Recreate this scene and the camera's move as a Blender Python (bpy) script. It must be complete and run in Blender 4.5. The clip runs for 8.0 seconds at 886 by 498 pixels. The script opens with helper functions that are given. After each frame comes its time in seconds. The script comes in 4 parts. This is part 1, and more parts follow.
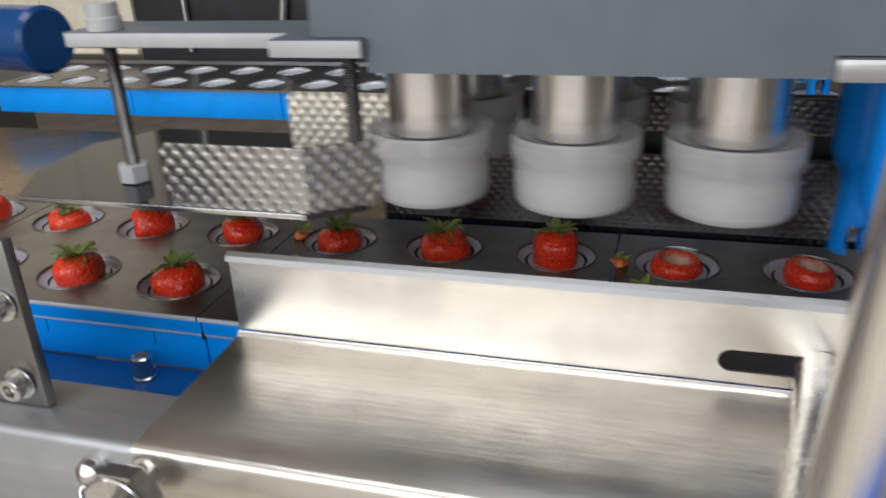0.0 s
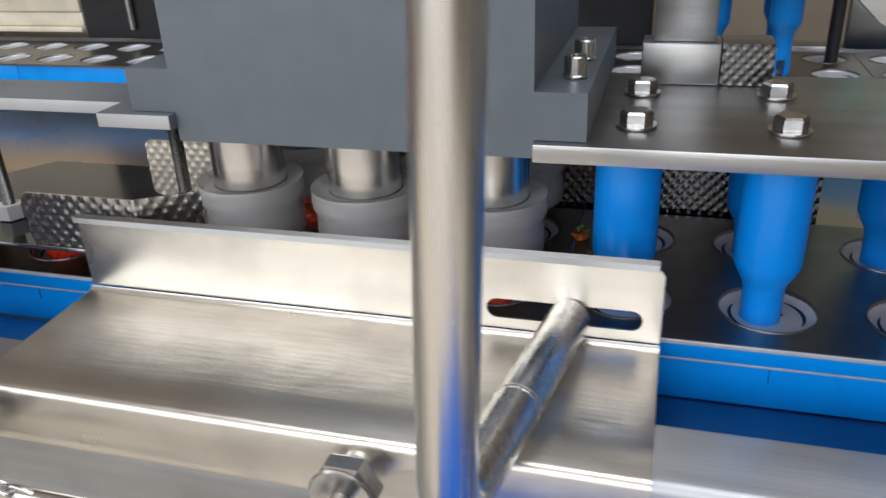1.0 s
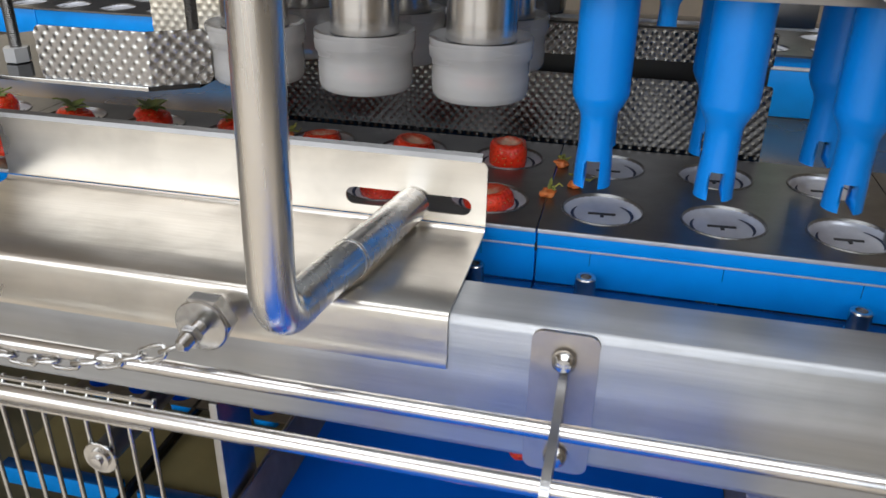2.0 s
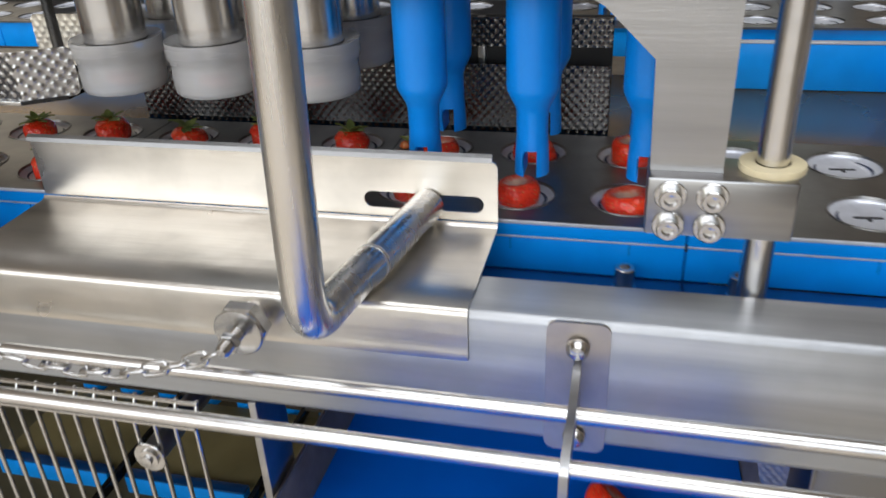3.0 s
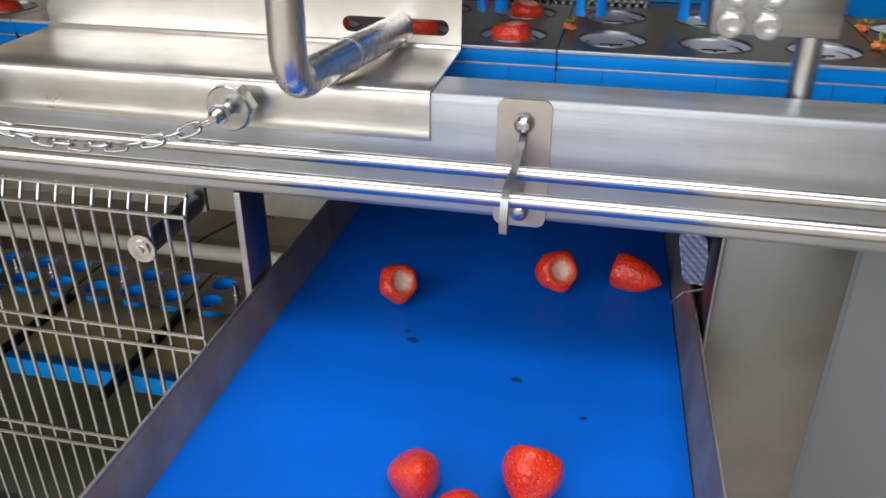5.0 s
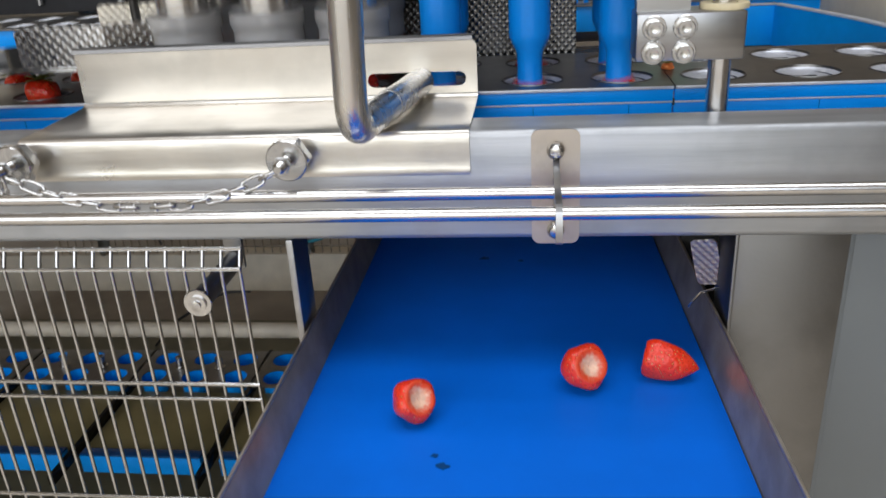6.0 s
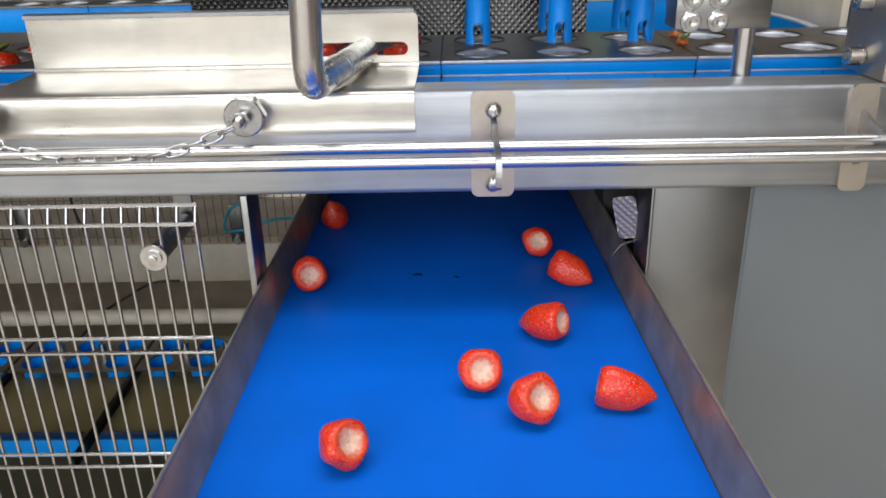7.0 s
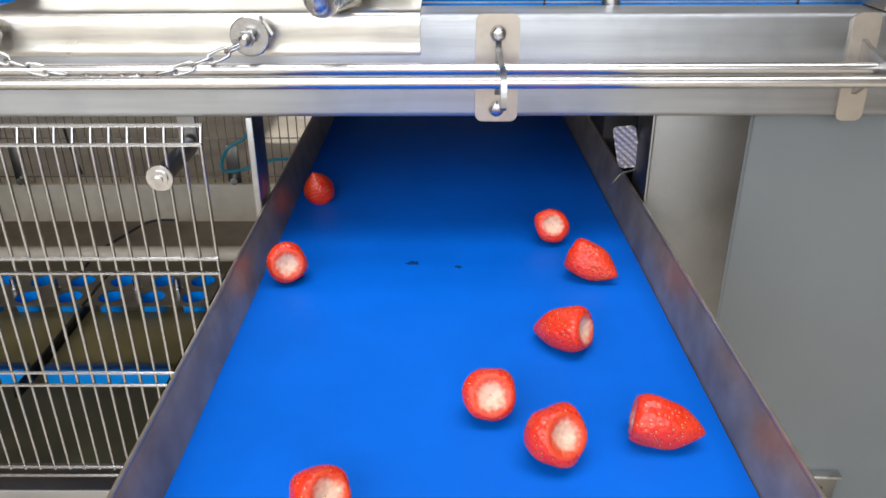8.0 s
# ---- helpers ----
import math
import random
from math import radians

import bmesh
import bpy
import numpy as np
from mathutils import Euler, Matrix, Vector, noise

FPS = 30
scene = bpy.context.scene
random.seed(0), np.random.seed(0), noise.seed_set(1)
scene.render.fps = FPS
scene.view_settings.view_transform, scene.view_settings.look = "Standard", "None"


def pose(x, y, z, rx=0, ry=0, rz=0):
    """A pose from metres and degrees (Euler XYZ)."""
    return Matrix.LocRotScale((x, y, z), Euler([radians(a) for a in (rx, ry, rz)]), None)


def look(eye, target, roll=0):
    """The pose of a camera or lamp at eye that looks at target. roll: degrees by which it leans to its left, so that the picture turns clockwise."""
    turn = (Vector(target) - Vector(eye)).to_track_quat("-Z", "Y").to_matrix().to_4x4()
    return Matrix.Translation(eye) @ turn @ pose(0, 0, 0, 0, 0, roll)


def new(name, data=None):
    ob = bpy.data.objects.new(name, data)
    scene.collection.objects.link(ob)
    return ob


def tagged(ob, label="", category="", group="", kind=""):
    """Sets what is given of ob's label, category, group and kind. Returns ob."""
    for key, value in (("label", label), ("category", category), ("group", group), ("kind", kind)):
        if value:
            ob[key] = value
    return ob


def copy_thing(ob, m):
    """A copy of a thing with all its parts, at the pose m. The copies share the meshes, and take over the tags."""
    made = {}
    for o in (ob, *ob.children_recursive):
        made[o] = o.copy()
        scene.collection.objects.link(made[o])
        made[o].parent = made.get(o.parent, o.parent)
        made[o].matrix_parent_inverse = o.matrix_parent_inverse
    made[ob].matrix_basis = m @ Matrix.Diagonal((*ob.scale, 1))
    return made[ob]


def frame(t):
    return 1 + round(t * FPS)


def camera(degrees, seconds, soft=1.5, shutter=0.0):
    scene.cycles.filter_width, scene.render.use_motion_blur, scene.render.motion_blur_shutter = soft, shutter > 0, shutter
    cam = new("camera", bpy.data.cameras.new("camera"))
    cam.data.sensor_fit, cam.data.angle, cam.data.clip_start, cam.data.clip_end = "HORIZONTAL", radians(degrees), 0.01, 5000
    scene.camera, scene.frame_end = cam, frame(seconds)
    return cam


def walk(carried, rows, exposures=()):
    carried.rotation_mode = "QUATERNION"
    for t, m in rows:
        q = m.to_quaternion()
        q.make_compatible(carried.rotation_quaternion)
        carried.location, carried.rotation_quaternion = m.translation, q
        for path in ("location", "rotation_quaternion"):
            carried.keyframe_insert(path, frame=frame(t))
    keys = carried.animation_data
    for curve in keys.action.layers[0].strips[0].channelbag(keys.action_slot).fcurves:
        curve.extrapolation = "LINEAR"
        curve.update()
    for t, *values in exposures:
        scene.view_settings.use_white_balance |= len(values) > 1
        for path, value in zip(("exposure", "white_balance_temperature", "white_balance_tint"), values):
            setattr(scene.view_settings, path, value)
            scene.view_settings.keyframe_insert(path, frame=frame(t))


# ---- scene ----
cam = camera(58.6, 8.0, shutter=0.4)
PATH = [
    (0, (-0.142, -0.28, 1.256), (-0.668, 1.475, 0.455), -2.6),
    (0.2, (-0.114, -0.297, 1.257), (-0.621, 1.458, 0.442), -1.7),
    (0.5, (-0.062, -0.307, 1.263), (-0.637, 1.422, 0.438), -3.6),
    (0.7, (-0.045, -0.306, 1.266), (-0.581, 1.423, 0.417), -2.0),
    (1, (-0.008, -0.306, 1.267), (-0.524, 1.427, 0.413), -2.5),
    (1.5, (0.036, -0.343, 1.262), (-0.373, 1.396, 0.361), -0.1),
    (1.7, (0.062, -0.365, 1.246), (-0.344, 1.381, 0.36), 1.0),
    (2.8, (0.104, -0.447, 1.266), (-0.332, 1.274, 0.346), -0.7),
    (3, (0.093, -0.419, 1.274), (-0.348, 1.292, 0.338), -2.7),
    (3.5, (0.074, -0.384, 1.251), (-0.393, 1.327, 0.326), -1.5),
    (4, (0.094, -0.398, 1.215), (-0.336, 1.312, 0.27), 0.4),
    (4.5, (0.126, -0.466, 1.196), (-0.275, 1.232, 0.219), -1.4),
    (4.7, (0.132, -0.508, 1.186), (-0.243, 1.198, 0.213), 0.2),
    (5.8, (0.085, -0.616, 1.164), (-0.232, 1.18, 0.344), -2.5),
    (6, (0.055, -0.637, 1.17), (-0.182, 1.185, 0.381), -3.3),
    (6.2, (0.041, -0.657, 1.179), (-0.15, 1.179, 0.407), -3.6),
    (6.5, (0.033, -0.684, 1.17), (-0.058, 1.163, 0.407), -2.1),
    (7, (0.037, -0.711, 1.148), (-0.001, 1.13, 0.366), -1.3),
    (7.5, (0.039, -0.72, 1.143), (0.006, 1.086, 0.284), -1.2),
    (8, (0.028, -0.735, 1.127), (0.007, 1.057, 0.239), -0.3),
]
walk(cam, [(t, look(eye, target, roll)) for t, eye, target, roll in PATH], exposures=[(0.0, 0.25), (4.7, 0.22), (5.8, 0.10), (6.5, 0.12), (7.0, 0.22), (7.5, 0.34), (8.0, 0.45)])

# ---- light: an open hall door behind the camera, sky outside, added overhead fill ----
world = bpy.data.worlds.new("sky")
scene.world = world
world.use_nodes = True
wn = world.node_tree
sky = wn.nodes.new("ShaderNodeTexSky")
sky.sky_type = "NISHITA"
sky.sun_disc = False
sky.sun_elevation, sky.sun_rotation = radians(50), radians(193)
wn.links.new(sky.outputs[0], wn.nodes["Background"].inputs[0])
wn.nodes["Background"].inputs[1].default_value = 0.15


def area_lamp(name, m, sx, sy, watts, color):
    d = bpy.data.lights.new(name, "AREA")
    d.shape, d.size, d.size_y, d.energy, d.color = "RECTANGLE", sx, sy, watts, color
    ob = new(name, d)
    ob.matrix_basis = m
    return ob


area_lamp("door_daylight", look((-1.4, -3.45, 2.5), (-0.45, 0, 1.3)), 6.2, 2.4, 86, (0.97, 0.965, 0.965))
# added fill from above, no known source
area_lamp("overhead_fill", look((0.2, -0.6, 4.05), (0.2, -0.6, 0)), 3.5, 1.5, 60, (0.94, 0.97, 1.0))
sun = bpy.data.lights.new("sun", "SUN")
sun.energy, sun.angle, sun.color = 3.0, radians(0.6), (1.0, 0.96, 0.91)
new("sun", sun).matrix_basis = look((-1.2, -5, 6.2), (0, 0, 0))

# ---- materials ----


def material(name, color, rough=0.5, metal=0.0, var=0.12, scale=30.0, bump=0.0, bscale=200.0, stretch=(1, 1, 1), spec=0.5,
             rvar=0.0, dark=None, dscale=6.0, coat=0.0, wave=0.0, streak=None):
    m = bpy.data.materials.new(name)
    m.use_nodes = True
    t = m.node_tree
    b = t.nodes["Principled BSDF"]
    b.inputs["Metallic"].default_value = metal
    b.inputs["Specular IOR Level"].default_value = spec
    b.inputs["Coat Weight"].default_value = coat
    co = t.nodes.new("ShaderNodeTexCoord")
    mp = t.nodes.new("ShaderNodeMapping")
    mp.inputs["Scale"].default_value = stretch
    t.links.new(co.outputs["Object"], mp.inputs[0])
    n1 = t.nodes.new("ShaderNodeTexNoise")
    n1.inputs["Scale"].default_value, n1.inputs["Detail"].default_value = scale, 6
    t.links.new(mp.outputs[0], n1.inputs["Vector"])
    n2 = t.nodes.new("ShaderNodeTexNoise")
    n2.inputs["Scale"].default_value, n2.inputs["Detail"].default_value = dscale, 4
    if streak:      # noise drawn out along one way
        ms = t.nodes.new("ShaderNodeMapping")
        ms.inputs["Scale"].default_value = streak
        t.links.new(co.outputs["Object"], ms.inputs[0])
        t.links.new(ms.outputs[0], n2.inputs["Vector"])
    else:
        t.links.new(co.outputs["Object"], n2.inputs["Vector"])
    ramp = t.nodes.new("ShaderNodeValToRGB")
    lo = [c * (1 - var) for c in color]
    hi = [min(1, c * (1 + var)) for c in color]
    ramp.color_ramp.elements[0].position, ramp.color_ramp.elements[1].position = 0.3, 0.7
    ramp.color_ramp.elements[0].color, ramp.color_ramp.elements[1].color = (*lo, 1), (*hi, 1)
    t.links.new(n1.outputs["Fac"], ramp.inputs[0])
    mix = t.nodes.new("ShaderNodeMix")
    mix.data_type = "RGBA"
    mix.inputs[7].default_value = (*(dark or [c * 0.7 for c in color]), 1)
    r2 = t.nodes.new("ShaderNodeMapRange")
    r2.inputs[1].default_value, r2.inputs[2].default_value, r2.inputs[4].default_value = 0.5, 0.75, 0.6
    t.links.new(n2.outputs["Fac"], r2.inputs[0])
    t.links.new(r2.outputs[0], mix.inputs[0])
    t.links.new(ramp.outputs[0], mix.inputs[6])
    t.links.new(mix.outputs[2], b.inputs["Base Color"])
    rr = t.nodes.new("ShaderNodeMapRange")
    rr.inputs[3].default_value, rr.inputs[4].default_value = max(0.02, rough - rvar), min(1, rough + rvar)
    t.links.new(n2.outputs["Fac"], rr.inputs[0])
    t.links.new(rr.outputs[0], b.inputs["Roughness"])
    if bump:
        n3 = t.nodes.new("ShaderNodeTexNoise")
        n3.inputs["Scale"].default_value, n3.inputs["Detail"].default_value = bscale, 3
        t.links.new(mp.outputs[0], n3.inputs["Vector"])
        bp = t.nodes.new("ShaderNodeBump")
        bp.inputs["Strength"].default_value, bp.inputs["Distance"].default_value = bump, 0.001
        t.links.new(n3.outputs["Fac"], bp.inputs["Height"])
        t.links.new(bp.outputs[0], b.inputs["Normal"])
        if wave:    # slow dents of thin sheet
            n4 = t.nodes.new("ShaderNodeTexNoise")
            n4.inputs["Scale"].default_value, n4.inputs["Detail"].default_value = 16, 2
            t.links.new(co.outputs["Object"], n4.inputs["Vector"])
            b2 = t.nodes.new("ShaderNodeBump")
            b2.inputs["Strength"].default_value, b2.inputs["Distance"].default_value = wave, 0.006
            t.links.new(n4.outputs["Fac"], b2.inputs["Height"])
            t.links.new(b2.outputs[0], bp.inputs["Normal"])
    return m


STEEL = material("brushed_stainless", (0.41, 0.405, 0.40), 0.33, 1.0, 0.14, 60, 0.12, 500, (0.05, 1, 1), rvar=0.1, dscale=9)
BEAMSTEEL = material("long_brushed_stainless", (0.43, 0.435, 0.44), 0.42, 1.0, 0.16, 60, 0.12, 500, (0.05, 1, 1), rvar=0.14, dscale=14, wave=0.16)
brushed = BEAMSTEEL.node_tree   # brushed along the machine, so that reflections spread across the brushing
tan = brushed.nodes.new("ShaderNodeTangent")
tan.direction_type, tan.axis = "RADIAL", "X"
brushed.nodes["Principled BSDF"].inputs["Anisotropic"].default_value = 0.75
brushed.links.new(tan.outputs[0], brushed.nodes["Principled BSDF"].inputs["Tangent"])
TRAYM = material("worn_stainless_tray", (0.69, 0.65, 0.585), 0.32, 1.0, 0.10, 40, 0.12, 300, (0.1, 1, 1), rvar=0.13, dscale=16, wave=0.22)
PLATESTEEL = material("polished_bracket_plate", (0.60, 0.53, 0.45), 0.42, 1.0, 0.12, 50, 0.08, 300, rvar=0.12, dscale=25)
# blue-grey streaks in the colour imitate reflections along the rod
RODSTEEL = material("reflection_streaked_steel", (0.76, 0.735, 0.69), 0.27, 1.0, 0.10, 90, 0.04, 500, (1, 1, 0.06), rvar=0.08, dark=(0.52, 0.54, 0.57), dscale=105, streak=(1, 1, 0.012))
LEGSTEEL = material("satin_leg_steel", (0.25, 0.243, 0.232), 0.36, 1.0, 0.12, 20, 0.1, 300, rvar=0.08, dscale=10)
CHROME = material("polished_stainless", (0.74, 0.72, 0.69), 0.24, 1.0, 0.06, 60, 0.015, 500, rvar=0.07, dscale=20)
BOLTM = material("bolt_steel", (0.62, 0.61, 0.59), 0.22, 1.0, 0.12, 200, rvar=0.08)
TOPPLATE = material("dull_carrier_steel", (0.265, 0.26, 0.255), 0.34, 1.0, 0.12, 40, 0.1, 300, rvar=0.1, dscale=12)
DARKSTEEL = material("dark_glossy_sheet", (0.012, 0.012, 0.012), 0.12, 0.0, 0.2, 30, rvar=0.06, spec=0.3)
WALLSTEEL = material("dull_brown_side_rail_steel", (0.28, 0.25, 0.22), 0.34, 0.5, 0.25, 30, 0.1, 200, rvar=0.12, dark=(0.20, 0.165, 0.14), dscale=22)
BLUE = material("blue_plastic", (0.001, 0.32, 0.96), 0.32, 0, 0.07, 25, 0.05, 400, rvar=0.08, spec=0.25)
FORKBLUE = material("blue_fork_plastic", (0.001, 0.30, 0.96), 0.30, 0, 0.05, 25, 0.03, 400, rvar=0.06)
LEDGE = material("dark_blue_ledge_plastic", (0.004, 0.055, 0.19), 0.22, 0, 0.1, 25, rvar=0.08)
BELT = material("blue_belt_rubber", (0.0, 0.136, 0.68), 0.5, 0, 0.06, 12, 0.06, 900, rvar=0.06, dark=(0.0, 0.124, 0.64), dscale=4, spec=0.12)
GREYPAINT = material("grey_paint", (0.115, 0.135, 0.155), 0.42, 0, 0.06, 40, 0.06, 700, rvar=0.06)
PANELPAINT = material("grey_panel_paint", (0.175, 0.188, 0.19), 0.36, 0, 0.06, 6, 0.06, 500, rvar=0.08, dscale=3)
WHITEPL = material("frosted_white_plastic", (0.46, 0.455, 0.45), 0.35, 0, 0.1, 40, rvar=0.1)
CUPM = material("pale_silicone_cup", (0.62, 0.635, 0.68), 0.30, 0.3, 0.12, 60, rvar=0.1)
CREAM = material("cream_bushing_plastic", (0.70, 0.60, 0.38), 0.5, 0, 0.1, 60)
OLIVE = material("olive_stained_sheet", (0.29, 0.24, 0.105), 0.4, 0.3, 0.25, 8, dscale=3)
DRIP = material("dark_drip_sheet", (0.15, 0.135, 0.08), 0.4, 0.2, 0.3, 8, dscale=3)
TUBEW = material("grey_white_pipe", (0.70, 0.615, 0.48), 0.5, 0, 0.1, 20)
BLACK = material("black_rubber", (0.02, 0.02, 0.022), 0.5, 0, 0.2, 40)
SLITM = material("dark_slit_plastic", (0.008, 0.020, 0.06), 0.5, 0, 0.2, 40)
TEAL = material("pale_teal_hose", (0.10, 0.48, 0.42), 0.4, 0, 0.1, 40)
HOSE = material("teal_air_hose", (0.03, 0.30, 0.42), 0.4, 0, 0.1, 40)
WARMSHEET = material("bright_sheet_steel", (0.36, 0.255, 0.145), 0.27, 0.85, 0.08, 12, rvar=0.1)
BEIGE = material("beige_wall_paint", (0.47, 0.41, 0.335), 0.7, 0, 0.08, 3, 0.1, 80)
CONCRETE = material("concrete", (0.37, 0.335, 0.285), 0.75, 0, 0.2, 5, 0.2, 60)
LEAF = material("strawberry_leaf", (0.19, 0.245, 0.06), 0.5, 0, 0.4, 90, 0.3, 300, dark=(0.30, 0.27, 0.10), dscale=60)
SCRAPLEAF = material("yellowing_leaf_scrap", (0.30, 0.32, 0.07), 0.5, 0, 0.4, 120, 0.3, 300, dark=(0.50, 0.36, 0.12), dscale=90)
BIT = material("orange_core_bit", (0.80, 0.20, 0.05), 0.4, 0, 0.3, 150, 0.3, 400, dark=(0.75, 0.42, 0.16), dscale=160)
# near-black colour for added sheets that stand in for shade in gaps
GAPSHADE = material("dark_gap_shade", (0.022, 0.020, 0.018), 0.55, 0, 0.3, 12, 0.1, 200)


def core_flesh():
    """Pale in the hollow, turning orange-red towards the cut rim."""
    m = material("pale_core_flesh", (0.92, 0.56, 0.39), 0.42, 0, 0.16, 200, 0.4, 500, dark=(0.92, 0.36, 0.12), dscale=140)
    t = m.node_tree
    b = t.nodes["Principled BSDF"]
    old = b.inputs["Base Color"].links[0].from_socket
    co = t.nodes.new("ShaderNodeTexCoord")
    flat = t.nodes.new("ShaderNodeVectorMath")
    flat.operation = "MULTIPLY"
    flat.inputs[1].default_value = (1, 1, 0)
    t.links.new(co.outputs["Object"], flat.inputs[0])
    far = t.nodes.new("ShaderNodeVectorMath")
    far.operation = "LENGTH"
    t.links.new(flat.outputs[0], far.inputs[0])
    wob = t.nodes.new("ShaderNodeTexNoise")
    wob.inputs["Scale"].default_value = 260
    t.links.new(co.outputs["Object"], wob.inputs["Vector"])
    add = t.nodes.new("ShaderNodeMath")
    add.operation = "MULTIPLY_ADD"
    add.inputs[1].default_value = 0.009
    t.links.new(wob.outputs["Fac"], add.inputs[0])
    t.links.new(far.outputs["Value"], add.inputs[2])
    r = t.nodes.new("ShaderNodeMapRange")
    r.interpolation_type = "SMOOTHSTEP"
    r.inputs[1].default_value, r.inputs[2].default_value = 0.0100, 0.0172
    t.links.new(add.outputs[0], r.inputs[0])
    mx = t.nodes.new("ShaderNodeMix")
    mx.data_type = "RGBA"
    mx.inputs[7].default_value = (0.86, 0.075, 0.022, 1)
    t.links.new(r.outputs[0], mx.inputs[0])
    t.links.new(old, mx.inputs[6])
    t.links.new(mx.outputs[2], b.inputs["Base Color"])
    return m


FLESH = core_flesh()


def strawberry_skin():
    m = material("strawberry_skin", (0.92, 0.042, 0.013), 0.24, 0, 0.12, 60, dark=(0.92, 0.11, 0.028), dscale=30, coat=0.25, spec=0.45)
    t = m.node_tree
    b = t.nodes["Principled BSDF"]
    old = b.inputs["Base Color"].links[0].from_socket
    co = t.nodes.new("ShaderNodeTexCoord")
    v = t.nodes.new("ShaderNodeTexVoronoi")
    v.inputs["Scale"].default_value = 320
    t.links.new(co.outputs["Object"], v.inputs["Vector"])
    for lo, hi, amount, tint in ((0.22, 0.44, 0.70, (0.50, 0.012, 0.006, 1)), (0.12, 0.21, 0.90, (0.90, 0.45, 0.12, 1))):
        r = t.nodes.new("ShaderNodeMapRange")
        r.inputs[1].default_value, r.inputs[2].default_value, r.inputs[3].default_value, r.inputs[4].default_value = lo, hi, amount, 0
        t.links.new(v.outputs["Distance"], r.inputs[0])
        mx = t.nodes.new("ShaderNodeMix")
        mx.data_type = "RGBA"
        mx.inputs[7].default_value = tint
        t.links.new(r.outputs[0], mx.inputs[0])
        t.links.new(old, mx.inputs[6])
        old = mx.outputs[2]
    t.links.new(old, b.inputs["Base Color"])
    bp = t.nodes.new("ShaderNodeBump")
    bp.inputs["Strength"].default_value, bp.inputs["Distance"].default_value = 0.5, 0.0016
    t.links.new(v.outputs["Distance"], bp.inputs["Height"])
    t.links.new(bp.outputs[0], b.inputs["Normal"])
    b.inputs["Subsurface Weight"].default_value = 0.04
    b.inputs["Subsurface Radius"].default_value = (0.004, 0.001, 0.0006)
    return m


SKIN = strawberry_skin()


def collar_plastic():
    m = material("clear_frosted_plastic", (0.60, 0.59, 0.58), 0.26, 0, 0.10, 60, 0.03, 150, stretch=(0.15, 0.15, 1), rvar=0.08, dark=(0.48, 0.47, 0.47), dscale=30, streak=(0.1, 0.1, 1))
    b = m.node_tree.nodes["Principled BSDF"]
    b.inputs["Alpha"].default_value = 0.52
    return m


COLLARM = collar_plastic()
RIMM = collar_plastic()
RIMM.node_tree.nodes["Principled BSDF"].inputs["Alpha"].default_value = 0.06

# ---- mesh helpers ----


def to_mesh(name, bm, mat, smooth=None):
    me = bpy.data.meshes.new(name)
    bmesh.ops.recalc_face_normals(bm, faces=bm.faces)
    if smooth is not None:
        for f in bm.faces:
            f.smooth = True
        for e in bm.edges:
            if len(e.link_faces) == 2 and e.calc_face_angle(0) > radians(smooth):
                e.smooth = False
    bm.to_mesh(me)
    bm.free()
    me.materials.append(mat)
    return me


def part(name, bm, mat, parent=None, label="", smooth=35):
    ob = new(name, to_mesh(name, bm, mat, smooth))
    if parent is not None:
        ob.parent = parent
    return tagged(ob, label) if label else ob


def place(ob, m):
    ob.matrix_basis = m
    return ob


def empty(name, label, category, m=None, group="", kind=""):
    ob = new(name)
    ob.empty_display_size = 0.02
    if m is not None:
        ob.matrix_basis = m
    return tagged(ob, label, category, group, kind)


def box(x0, x1, y0, y1, z0, z1, bevel=0.001, bm=None, segments=2):
    own = bmesh.new()
    bmesh.ops.create_cube(own, size=1)
    for v in own.verts:
        v.co = Vector(((x0 + x1) / 2 + v.co.x * (x1 - x0), (y0 + y1) / 2 + v.co.y * (y1 - y0), (z0 + z1) / 2 + v.co.z * (z1 - z0)))
    if bevel:
        bmesh.ops.bevel(own, geom=own.edges[:], offset=bevel, segments=segments, affect="EDGES", profile=0.5)
    return join(bm, own)


def join(bm, own):
    if bm is None:
        return own
    me = bpy.data.meshes.new("tmp")
    own.to_mesh(me)
    own.free()
    bm.from_mesh(me)
    bpy.data.meshes.remove(me)
    return bm


def turned(profile, seg=32, m=None, bm=None, closed=True):
    """A solid of revolution round z from (radius, z) pairs, top to bottom or bottom to top."""
    own = bmesh.new()
    rings = []
    for r, z in profile:
        rings.append([own.verts.new((r * math.cos(2 * math.pi * k / seg), r * math.sin(2 * math.pi * k / seg), z)) for k in range(seg)])
    for a, b in zip(rings, rings[1:]):
        for k in range(seg):
            own.faces.new((a[k], a[(k + 1) % seg], b[(k + 1) % seg], b[k]))
    if closed:
        own.faces.new(rings[0][::-1])
        own.faces.new(rings[-1])
    if m is not None:
        own.transform(m)
    return join(bm, own)


def cyl(r, z0, z1, m=None, seg=24, bev=0.0006, bm=None):
    return turned([(r - bev, z0), (r, z0 + bev), (r, z1 - bev), (r - bev, z1)], seg, m, bm)


